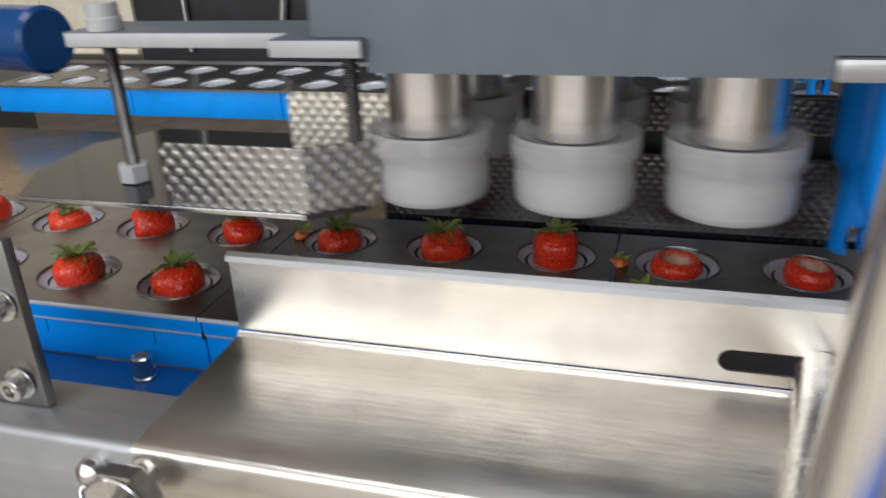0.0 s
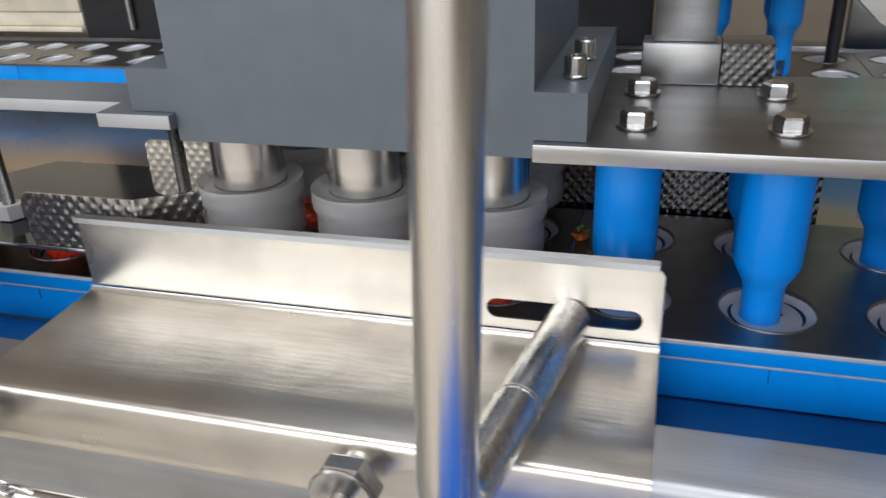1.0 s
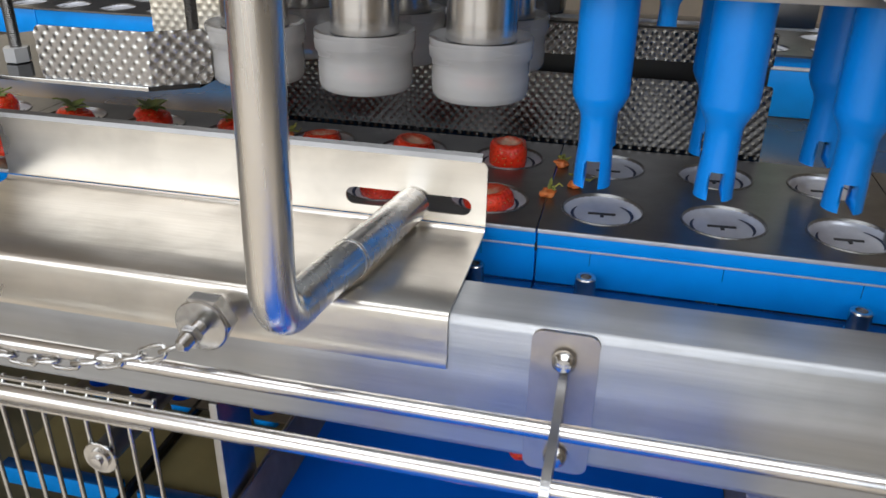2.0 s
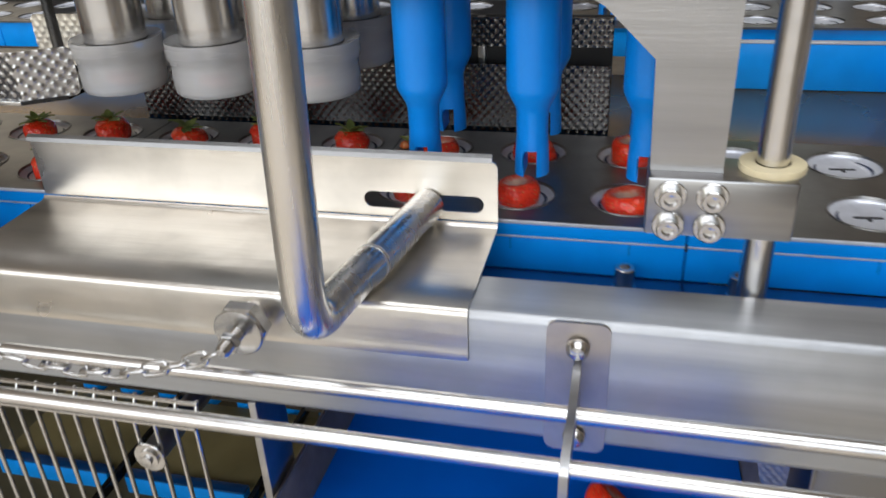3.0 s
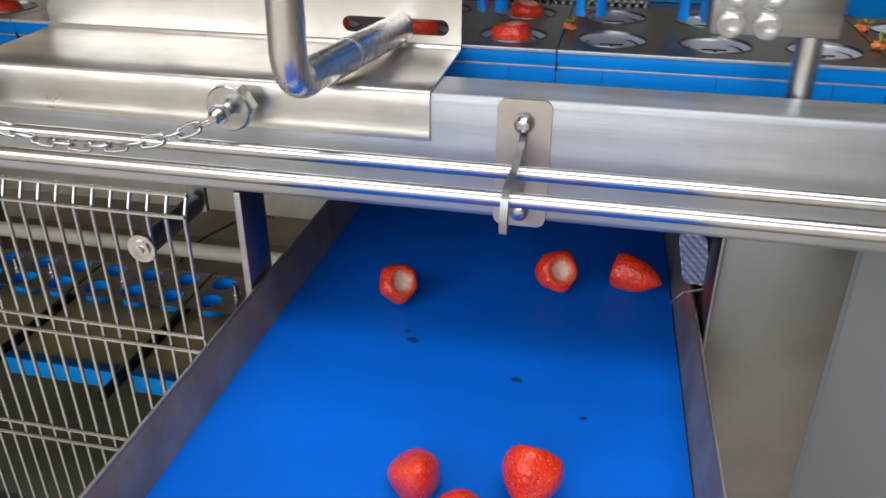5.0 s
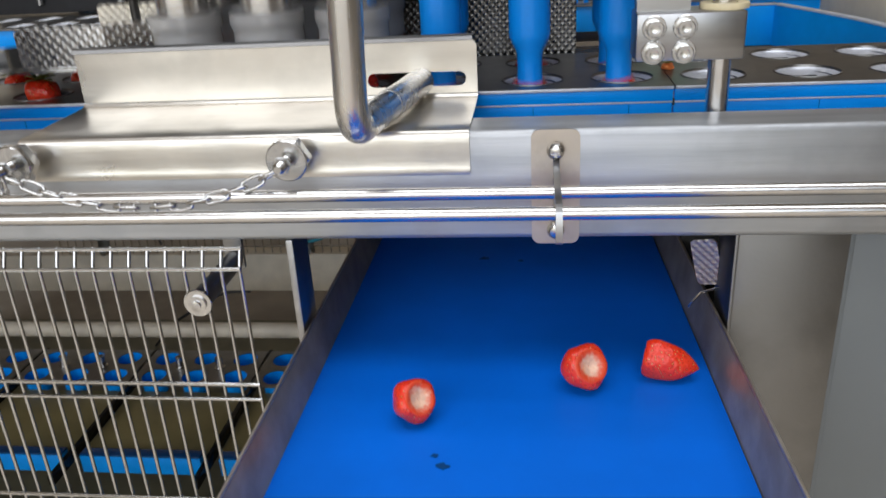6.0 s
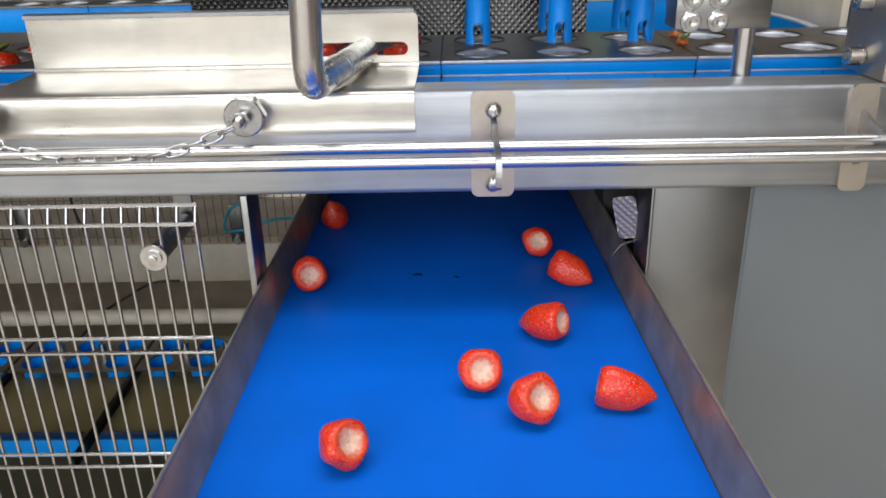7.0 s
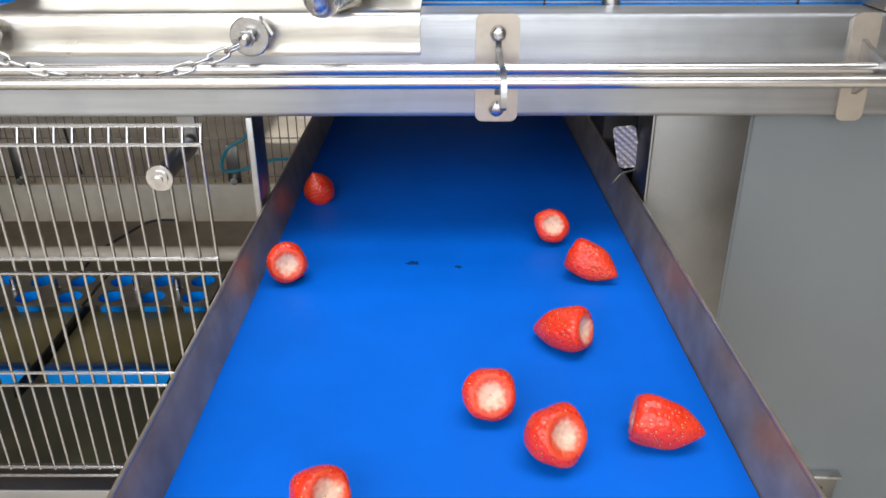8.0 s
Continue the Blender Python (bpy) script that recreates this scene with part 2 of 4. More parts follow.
def sweep(points, r, seg=12, bm=None, closed=False):
    """A round bar along points."""
    own = bmesh.new()
    pts = [Vector(p) for p in points]
    n = len(pts)
    rings = []
    ref = None
    for k, p in enumerate(pts):
        if closed:
            d = (pts[(k + 1) % n] - pts[k - 1]).normalized()
        else:
            d = (pts[min(k + 1, n - 1)] - pts[max(k - 1, 0)]).normalized()
        if ref is None:
            ref = d.orthogonal().normalized()
        ref = (ref - d * ref.dot(d)).normalized()
        b = d.cross(ref)
        rings.append([own.verts.new(p + r * (math.cos(2 * math.pi * j / seg) * ref + math.sin(2 * math.pi * j / seg) * b)) for j in range(seg)])
    for a, b in zip(rings, rings[1:] + rings[:1] if closed else rings[1:]):
        for j in range(seg):
            own.faces.new((a[j], a[(j + 1) % seg], b[(j + 1) % seg], b[j]))
    if not closed:
        own.faces.new(rings[0][::-1])
        own.faces.new(rings[-1])
    return join(bm, own)


def cut_plate(outer, holes, thick, m=None, bm=None):
    """A flat plate in xy from an outline with holes through it; its top is at 0 and it is thick deep."""
    own = bmesh.new()
    edges = []
    for ring in [outer] + holes:
        vs = [own.verts.new((x, y, 0)) for x, y in ring]
        edges += [own.edges.new((vs[k], vs[(k + 1) % len(vs)])) for k in range(len(vs))]
    bmesh.ops.triangle_fill(own, edges=edges, use_beauty=True)
    ret = bmesh.ops.extrude_face_region(own, geom=own.faces[:])
    bmesh.ops.translate(own, vec=(0, 0, -thick), verts=[g for g in ret["geom"] if isinstance(g, bmesh.types.BMVert)])
    if m is not None:
        own.transform(m)
    return join(bm, own)


def circle(cx, cy, r, n=28):
    return [(cx + r * math.cos(2 * math.pi * k / n), cy + r * math.sin(2 * math.pi * k / n)) for k in range(n)]


def round_rect(x0, x1, y0, y1, r, n=5):
    out = []
    for cx, cy, a0 in ((x1 - r, y1 - r, 0), (x0 + r, y1 - r, 90), (x0 + r, y0 + r, 180), (x1 - r, y0 + r, 270)):
        out += [(cx + r * math.cos(radians(a0 + 90 * k / n)), cy + r * math.sin(radians(a0 + 90 * k / n))) for k in range(n + 1)]
    return out


def strip(profile, thick, x0, x1, bm=None):
    """A bent sheet: a line of (y, z) with a thickness, drawn out along x."""
    own = bmesh.new()
    pts = [Vector((0, y, z)) for y, z in profile]
    off = []
    for k, p in enumerate(pts):
        d = (pts[min(k + 1, len(pts) - 1)] - pts[max(k - 1, 0)]).normalized()
        off.append(p + Vector((0, -d.z, d.y)) * thick)
    loop = pts + off[::-1]
    a = [own.verts.new((x0, p.y, p.z)) for p in loop]
    b = [own.verts.new((x1, p.y, p.z)) for p in loop]
    n, k = len(loop), len(pts)
    for j in range(n):
        own.faces.new((a[j], a[(j + 1) % n], b[(j + 1) % n], b[j]))
    for ring in (a, b):
        for j in range(k - 1):
            own.faces.new((ring[j], ring[j + 1], ring[n - 2 - j], ring[n - 1 - j]))
    return join(bm, own)


def hex_bolt(parent, x, y, z, r=0.0098, h=0.009, m=None, name="hex_bolt"):
    m = Matrix.Translation((x, y, z)) @ (m or Matrix())
    bm = turned([(r * 1.15, 0), (r * 1.25, 0.001), (r * 1.25, 0.002)], 20, m)
    bm = turned([(r * 0.98, 0.002), (r, 0.003), (r, h), (r * 0.86, h + 0.0012)], 6, m, bm)
    return part(name, bm, BOLTM, parent, "bright hexagon bolt with washer", 30)


def socket_screw(parent, x, y, z, r=0.0065, h=0.012, m=None, washer=0.0, name="socket_screw"):
    m = Matrix.Translation((x, y, z)) @ (m or Matrix())
    bm = None
    if washer:
        bm = cyl(washer, 0, 0.0022, m, 24)
    bm = turned([(r, 0.002 if washer else 0), (r, h - 0.0008), (r - 0.0008, h), (r * 0.55, h), (r * 0.5, h - 0.004), (0.0004, h - 0.0045)], 24, m, bm)
    return part(name, bm, BOLTM, parent, "bright socket head screw", 30)


FRONT = pose(0, 0, 0, 90, 0, 0)  # local z points to the viewer's side (-y)


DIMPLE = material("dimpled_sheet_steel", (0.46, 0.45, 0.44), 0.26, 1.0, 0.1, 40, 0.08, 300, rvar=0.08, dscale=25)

# same dimpled steel, colour lightened for the bright surroundings it mirrors
LITDIMPLE = material("lit_tone_dimpled_steel", (0.82, 0.74, 0.61), 0.48, 0.75, 0.1, 40, 0.08, 300, rvar=0.08, dscale=25)
# same dimpled steel, colour darkened for the dark surroundings it mirrors
SHADEDIMPLE = material("shade_tone_dimpled_steel", (0.15, 0.145, 0.14), 0.24, 1.0, 0.1, 40, 0.08, 300, rvar=0.08, dscale=25)


def dimpled_sheet(pts, z0, z1, th, corner=0.006, pitch=0.0118, row=0.0066, bump=0.0010, m=None):
    """A sheet along a line of (x, y) with staggered pressed bumps on its front."""
    line = [Vector((x, y, 0)) for x, y in pts]
    lens = [(b - a).length for a, b in zip(line, line[1:])]
    total, high, rad = sum(lens), z1 - z0, 0.375 * pitch

    def at(u):
        for k, n in enumerate(lens):
            if u <= n or k == len(lens) - 1:
                d = (line[k + 1] - line[k]).normalized()
                return line[k] + d * u, Vector((d.y, -d.x, 0))
            u -= n

    def lift(u, v):
        best = 1.0
        j0 = round(v / row)
        for j in (j0 - 1, j0, j0 + 1):
            s = (j % 2) * pitch / 2
            best = min(best, math.hypot(u - s - pitch * round((u - s) / pitch), v - j * row))
        return bump * 0.5 * (1 + math.cos(math.pi * best / rad)) if best < rad else 0.0

    nu, nv = max(4, round(total / 0.00145)), max(4, round(high / 0.00145))
    bm, front, back = bmesh.new(), [], []
    for a in range(nu + 1):
        fr, bk = [], []
        for b in range(nv + 1):
            u, v = total * a / nu, high * b / nv
            cu, cv = min(max(u, corner), total - corner), min(max(v, corner), high - corner)
            d = math.hypot(u - cu, v - cv)
            if d > corner:
                u, v = cu + (u - cu) * corner / d, cv + (v - cv) * corner / d
            p, n = at(u)
            p = p + Vector((0, 0, z0 + v))
            fr.append(bm.verts.new(p + n * lift(u, v)))
            bk.append(bm.verts.new(p - n * th))
        front.append(fr)
        back.append(bk)
    for a in range(nu):
        for b in range(nv):
            bm.faces.new((front[a][b], front[a + 1][b], front[a + 1][b + 1], front[a][b + 1]))
            bm.faces.new((back[a][b], back[a][b + 1], back[a + 1][b + 1], back[a + 1][b]))
    for a in range(nu):
        for b, flip in ((0, False), (nv, True)):
            q = (front[a][b], back[a][b], back[a + 1][b], front[a + 1][b])
            bm.faces.new(q[::-1] if flip else q)
    for b in range(nv):
        for a, flip in ((0, True), (nu, False)):
            q = (front[a][b], back[a][b], back[a][b + 1], front[a][b + 1])
            bm.faces.new(q[::-1] if flip else q)
    if m is not None:
        bm.transform(m)
    return bm



# ---- the hall ----


def hall():
    def wall(name, b, mat, label):
        tagged(part(name, b, mat, None, label, None), label, "wall", kind="structure")
    tagged(part("floor", box(-5, 5, -3.6, 5, -0.1, 0, 0), CONCRETE, None, "", None), "grey worn concrete hall floor", "floor", kind="structure")
    # the ceiling opening is made up to let the overhead fill in
    tagged(part("ceiling", box(-5, 5, 0.2, 5, 4.0, 4.1, 0, box(-5, 5, -3.6, -1.4, 4.0, 4.1, 0, box(-5, -1.6, -1.4, 0.2, 4.0, 4.1, 0, box(2.0, 5, -1.4, 0.2, 4.0, 4.1, 0)))), BEIGE, None, "", None), "pale painted hall ceiling with an added opening for the fill", "ceiling", kind="structure")
    wall("wall_north", box(-5, 5, 5, 5.15, 0, 4, 0), BEIGE, "pale beige painted hall wall")
    wall("wall_west", box(-5.15, -5, -3.6, 5, 0, 4, 0), BEIGE, "pale beige painted hall wall")
    wall("wall_east", box(5, 5.15, -3.6, 5, 0, 4, 0), BEIGE, "pale beige painted hall wall")
    b = box(-5, -4.6, -3.75, -3.6, 0, 4, 0)
    box(1.7, 5, -3.75, -3.6, 0, 4, 0, b)
    box(-4.6, 1.7, -3.75, -3.6, 3.9, 4, 0, b)
    wall("wall_south", b, BEIGE, "pale hall wall with a wide open door")
    tagged(part("ground", box(-30, 30, -40, -3.76, -0.12, -0.02, 0), CONCRETE, None, "", None), "grey concrete yard outside the hall", "ground", kind="structure")


hall()

# ---- machine frame ----
V = 0.1043          # speed of the carriers
CARRIER = 0.2675    # length of a carrier


def frame_beam(name, x0, x1, y0, y1, z0, z1, lean, label):
    bm = box(x0, x1, y0, y1, z0, z1, 0.0055, None, 5)
    for v in bm.verts:
        v.co.y += lean * (z1 - v.co.z) / (z1 - z0)
    return tagged(part(name, bm, BEAMSTEEL, None, label, 40), label, "beam", kind="structure")


def machine_frame():
    frame_beam("front_beam", -1.75, 1.75, 0.0, 0.051, 0.905, 1.0, -0.004, "brushed stainless steel box beam along the machine front")
    # right leg with its bright folded edge
    leg = empty("machine_leg", "wide stainless steel machine leg under the front beam", "machine leg")
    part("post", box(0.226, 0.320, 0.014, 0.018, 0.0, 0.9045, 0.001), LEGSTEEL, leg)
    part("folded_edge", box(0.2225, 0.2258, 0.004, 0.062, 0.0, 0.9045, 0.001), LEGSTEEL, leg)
    cab = empty("side_panel", "grey painted sheet metal panel beside the belt", "panel")
    part("sheet", box(0.3205, 1.75, 0.020, 0.032, 0.02, 0.9045, 0.0015), PANELPAINT, cab)
    part("edge_fold", box(0.3205, 0.3255, 0.0185, 0.0198, 0.02, 0.9045, 0.0006), PANELPAINT, cab)
    # added dark sheets paint the shade in the gap beside the belt
    bay = empty("bay_gap_shade", "added dark sheets standing in for the shaded gap beside the belt", "panel")
    part("sheet", box(0.2145, 0.60, 0.200, 0.206, 0.30, 0.93, 0.001), GAPSHADE, bay)
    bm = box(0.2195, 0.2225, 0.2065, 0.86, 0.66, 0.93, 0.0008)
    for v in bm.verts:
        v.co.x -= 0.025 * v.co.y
    part("skirt", bm, GAPSHADE, bay)
    part("fold", box(0.222, 0.60, 0.1962, 0.1998, 0.90, 0.93, 0.001), GAPSHADE, bay)
    latch = empty("latch", "small bright steel latch on the grey panel", "latch")
    part("plate", box(0.466, 0.500, 0.010, 0.0202, 0.37, 0.445, 0.001), LEGSTEEL, latch)
    part("lever", box(0.481, 0.484, 0.0075, 0.0102, 0.385, 0.432, 0.0006), BLACK, latch)
    part("cap", box(0.466, 0.504, 0.006, 0.0202, 0.4453, 0.4500, 0.0015), BOLTM, latch, "bright bent cap")
    # left: strip between beam and belt frame, dimpled scrap tab on the right side of the belt
    st = empty("support_strip", "flat stainless steel strip holding the belt frame", "bracket")
    part("bar", box(-0.1700, -0.1635, -0.003, 0.042, 0.70, 0.9045, 0.001), STEEL, st)
    tab = empty("dimpled_tab", "bent dimpled steel tab tied with wire beside the belt", "bracket")
    bm = dimpled_sheet([(-0.0125, 0), (0.0125, 0)], -0.0225, 0.0225, 0.002, 0.005, pitch=0.0076, row=0.0043, bump=0.0008, m=pose(0.213, 0.06, 0.853, 0, -14, -30))
    part("tab", bm, PLATESTEEL, tab)
    part("wire", sweep([(0.224, 0.047, 0.833), (0.206, 0.044, 0.829), (0.199, 0.044, 0.819), (0.197, 0.047, 0.813)], 0.0012, 6), BOLTM, tab)
    # post at the far right of the beam
    post = empty("end_post", "square stainless steel post with bolts on the beam", "post")
    part("column", box(0.419, 0.4550, 0.003, 0.086, 1.0005, 1.35, 0.002), PLATESTEEL, post)
    part("white_strip", box(0.4555, 0.4700, -0.001, 0.086, 1.0005, 1.35, 0.0015), TUBEW, post, "white edge strip")
    for z in (1.017, 1.067):
        socket_screw(post, 0.4188, 0.047, z, 0.0085, 0.014, pose(0, 0, 0, 0, -90, 0), 0.0095)


machine_frame()


def guard_rail(y, z):
    g = empty("guard_rail", "polished round stainless steel guard rail", "rail", None, "rails along the beam")
    part("bar", cyl(0.0052, -1.745, 1.745, pose(0, y, z, 0, 90, 0), 20), CHROME, g)
    for x, a in ((-1.745, -90), (1.745, 90)):
        part("end_cap", turned([(0.0052, 0), (0.0050, 0.002), (0.0036, 0.0042), (0.0010, 0.005)], 16, pose(x, y, z, 0, a, 0)), CHROME, g)


guard_rail(-0.0413, 0.9602)
guard_rail(-0.0867, 0.9598)


def rail_bracket(x, screws=True, wide=0.020):
    br = empty("rail_bracket", "stainless steel bracket with a fin carrying two rails", "bracket")
    part("plate", cut_plate(round_rect(-wide, wide, -0.0495, 0.0495, 0.007), [], 0.003, pose(x, -0.0052, 0.9515, 87.7, 0, 0)), PLATESTEEL, br, "polished plate with rounded corners")
    out = [(-0.004, 0.978), (-0.016, 0.974), (-0.05, 0.968), (-0.088, 0.970), (-0.098, 0.965), (-0.1015, 0.955), (-0.1015, 0.942),
           (-0.097, 0.939), (-0.093, 0.942), (-0.090, 0.951), (-0.06, 0.951), (-0.03, 0.944), (-0.0030, 0.925)]
    part("fin", cut_plate([(y, z) for y, z in out], [], 0.005, Matrix(((0, 0, 1, x + 0.003), (1, 0, 0, 0), (0, 1, 0, 0), (0, 0, 0, 1)))), STEEL, br)
    for z, yy in ((0.984, -0.006), (0.915, -0.0085))[:2 if screws else 0]:
        m = Matrix.Translation((x, yy, z)) @ FRONT
        part("screw", turned([(0.0075, 0), (0.007, 0.003), (0.0045, 0.006), (0.0015, 0.0068)], 20, m), BOLTM, br, "domed screw")


rail_bracket(0.0705)
rail_bracket(0.4035, False, 0.0125)

# ---- tray ----


def chip_tray():
    tr = empty("chip_tray", "bent stainless steel tray with an upright slotted back flange", "tray")
    prof = [(-0.0046, 0.9645), (-0.0050, 0.9672), (-0.0042, 0.9705), (-0.0034, 0.9750), (-0.0034, 0.9820), (-0.0032, 0.9900), (-0.0025, 0.9975), (-0.0015, 1.0005), (0.0015, 1.0022), (0.03, 1.0022),
            (0.075, 1.0032), (0.109, 1.0042), (0.1125, 1.0050), (0.1140, 1.0075)]
    part("floor_sheet", strip(prof[::-1], 0.0018, -0.4015, -0.0005), TRAYM, tr, "", 50)
    slot = []
    for k in range(9):
        a = radians(90 + 180 * k / 8)
        slot.append((-0.100 + 0.0068 * math.cos(a), 1.0215 + 0.0068 * math.sin(a)))
    for k in range(9):
        a = radians(-90 + 180 * k / 8)
        slot.append((-0.018 + 0.0068 * math.cos(a), 1.0215 + 0.0068 * math.sin(a)))
    outer = [(-0.4015, 1.0077), (-0.0005, 1.0077), (-0.0005, 1.052), (-0.002, 1.0555), (-0.006, 1.0575), (-0.4015, 1.0575)]
    part("back_flange", cut_plate(outer, [slot], 0.0018, pose(0, 0.1158, 0, 90, 0, 0)), TRAYM, tr)
    # same metal as the tray; darker colour stands in for a dark reflection
    part("hem", strip([(0.1136, 1.0570), (0.1145, 1.0597), (0.1172, 1.0612)], 0.0020, -0.4015, -0.004), LEGSTEEL, tr, "folded hem darkened for its reflection")


chip_tray()


def handle_rod():
    rod = empty("handle_rod", "bent polished stainless steel rod standing on the tray", "rod")
    foot, elbow = Vector((-0.055, 0.112, 1.020)), Vector((-0.084, -0.062, 1.018))
    up = Vector((0.047, -0.035, 1)).normalized()
    a = (foot - elbow).normalized()
    pts = [foot, foot - a * 0.02, elbow + a * 0.028]
    for k in range(1, 12):
        u = k / 12
        pts.append((elbow + a * 0.028) * (1 - u) ** 2 + 2 * u * (1 - u) * (elbow - up * 0.006) + (elbow + up * 0.03) * u * u)
    pts += [elbow + up * (0.03 + 0.08 * k) for k in range(0, 10)]
    part("bar", sweep(pts, 0.0128, 28), RODSTEEL, rod, "", 60)
    part("sleeve", turned([(0.0130, -0.001), (0.0134, 0), (0.0134, 0.001), (0.0130, 0.002)], 24,
                          Matrix.Translation(elbow + a * 0.085) @ a.to_track_quat("Z", "Y").to_matrix().to_4x4()), CHROME, rod)
    part("end_cap", turned([(0.0128, -0.001), (0.0128, 0.003), (0.011, 0.0055), (0.004, 0.007)], 24,
                           Matrix.Translation(foot) @ a.to_track_quat("Z", "Y").to_matrix().to_4x4()), RODSTEEL, rod)


handle_rod()


def clamp_nut(x):
    n = empty("clamp_knob", "large bright steel clamp nut with a threaded stud", "nut")
    m = Matrix.Translation((x, -0.0045, 0.9865)) @ FRONT
    part("stem", cyl(0.009, -0.003, 0.016, m), CHROME, n)
    part("hexagon", turned([(0.0168, 0.009), (0.0186, 0.0115), (0.0186, 0.0205), (0.0165, 0.0225)], 6, m), BOLTM, n, "", 25)
    part("flange", cyl(0.0176, 0.0225, 0.0252, m, 36, 0.001), BOLTM, n)
    prof = []
    for k in range(12):
        prof += [(0.0042, 0.0235 + k * 0.002), (0.0050, 0.0245 + k * 0.002)]
    part("stud", turned(prof + [(0.003, 0.049)], 16, m), BOLTM, n)
    part("small_nut", turned([(0.0068, 0.034), (0.0075, 0.035), (0.0075, 0.039), (0.0068, 0.040)], 6, m), BOLTM, n, "", 25)


clamp_nut(-0.150)
clamp_nut(-0.394)


def ball_stud(x):
    n = empty("chain_anchor", "round headed bolt that holds a chain", "bolt")
    m = Matrix.Translation((x, -0.0005, 0.983)) @ FRONT
    part("head", turned([(0.0075, 0), (0.0085, 0.003), (0.0075, 0.008), (0.004, 0.011), (0.001, 0.012)], 20, m), BOLTM, n)


ball_stud(-0.428)


def link_mesh():
    pts = []
    for k in range(12):
        a = 2 * math.pi * k / 12
        x = (0.0066 if math.cos(a) > 0.01 else -0.0066 if math.cos(a) < -0.01 else 0) + 0.0038 * math.cos(a)
        pts.append((x, 0.0045 * math.sin(a), 0))
    return to_mesh("chain_link", sweep(pts, 0.0015, 8, None, True), BOLTM, 60)


LINK = link_mesh()


def chain(p0, p1, sag, n):
    ch = empty("chain", "thin bright steel link chain hanging between the clamp nuts", "chain")
    def at(u):
        return Vector(p0).lerp(Vector(p1), u) + Vector((0, 0, -4 * sag * u * (1 - u)))
    for k in range(n):
        a, b = at(k / n), at((k + 1) / n)
        ob = new("link", LINK)
        ob.parent = ch
        q = (b - a).to_track_quat("X", "Z").to_matrix().to_4x4()
        ob.matrix_basis = Matrix.Translation((a + b) / 2) @ q @ pose(0, 0, 0, 20 + 90 * (k % 2), 0, 0)


chain((-0.150, -0.047, 0.985), (-0.394, -0.043, 0.983), 0.031, 15)
chain((-0.428, -0.010, 0.978), (-0.396, -0.043, 0.981), 0.022, 4)

# ---- belt conveyor ----


def belt_conveyor():
    cv = empty("belt_conveyor", "blue belt conveyor with dark steel side rails", "conveyor")
    # thin folded side sheets that lean in towards the belt
    bm = box(-0.1612, -0.1588, -0.46, 0.86, 0.66, 0.8115, 0.0008)
    for v in bm.verts:
        v.co.x += 0.0155 * (0.8115 - v.co.z) / 0.041 if v.co.z > 0.7 else 0.0258
    part("left_rail", bm, WALLSTEEL, cv)
    part("left_hem", cyl(0.0016, -0.46, 0.86, pose(-0.1600, 0, 0.8122, -90, 0, 0), 10), PLATESTEEL, cv, "thin bright folded edge")
    bm = box(0.2172, 0.2196, -0.46, 0.86, 0.66, 0.816, 0.0008)
    for v in bm.verts:
        v.co.x -= 0.025 * v.co.y    # the frame stands a little askew
        v.co.x -= 0.0100 * (0.816 - v.co.z) / 0.045 if v.co.z > 0.7 else 0.019
    part("right_rail", bm, WALLSTEEL, cv)
    bm = cyl(0.0016, -0.46, 0.86, pose(0.2184, 0, 0.8167, -90, 0, 0), 10)
    for v in bm.verts:
        v.co.x -= 0.025 * v.co.y
    part("right_hem", bm, PLATESTEEL, cv, "thin bright folded edge")
    bm = box(-0.1515, 0.2105, -0.44, 0.84, 0.764, 0.7705, 0.001)
    for v in bm.verts:
        v.co.x -= (0.025 if v.co.x > 0 else 0.0) * v.co.y
    part("belt", bm, BELT, cv, "smooth deep blue conveyor belt")
    for y in (-0.41, 0.81):
        part("roller", cyl(0.03, -0.1515, 0.1860 if y > 0 else 0.216, pose(0, y, 0.733, 0, 90, 0)), STEEL, cv)
    for x, y in ((-0.1565, -0.4), (-0.1565, 0.5), (0.2250, -0.4), (0.2025, 0.5)):
        part("leg", box(x - 0.004, x + 0.004, y - 0.02, y + 0.02, 0.0, 0.66, 0.001), STEEL, cv)


belt_conveyor()

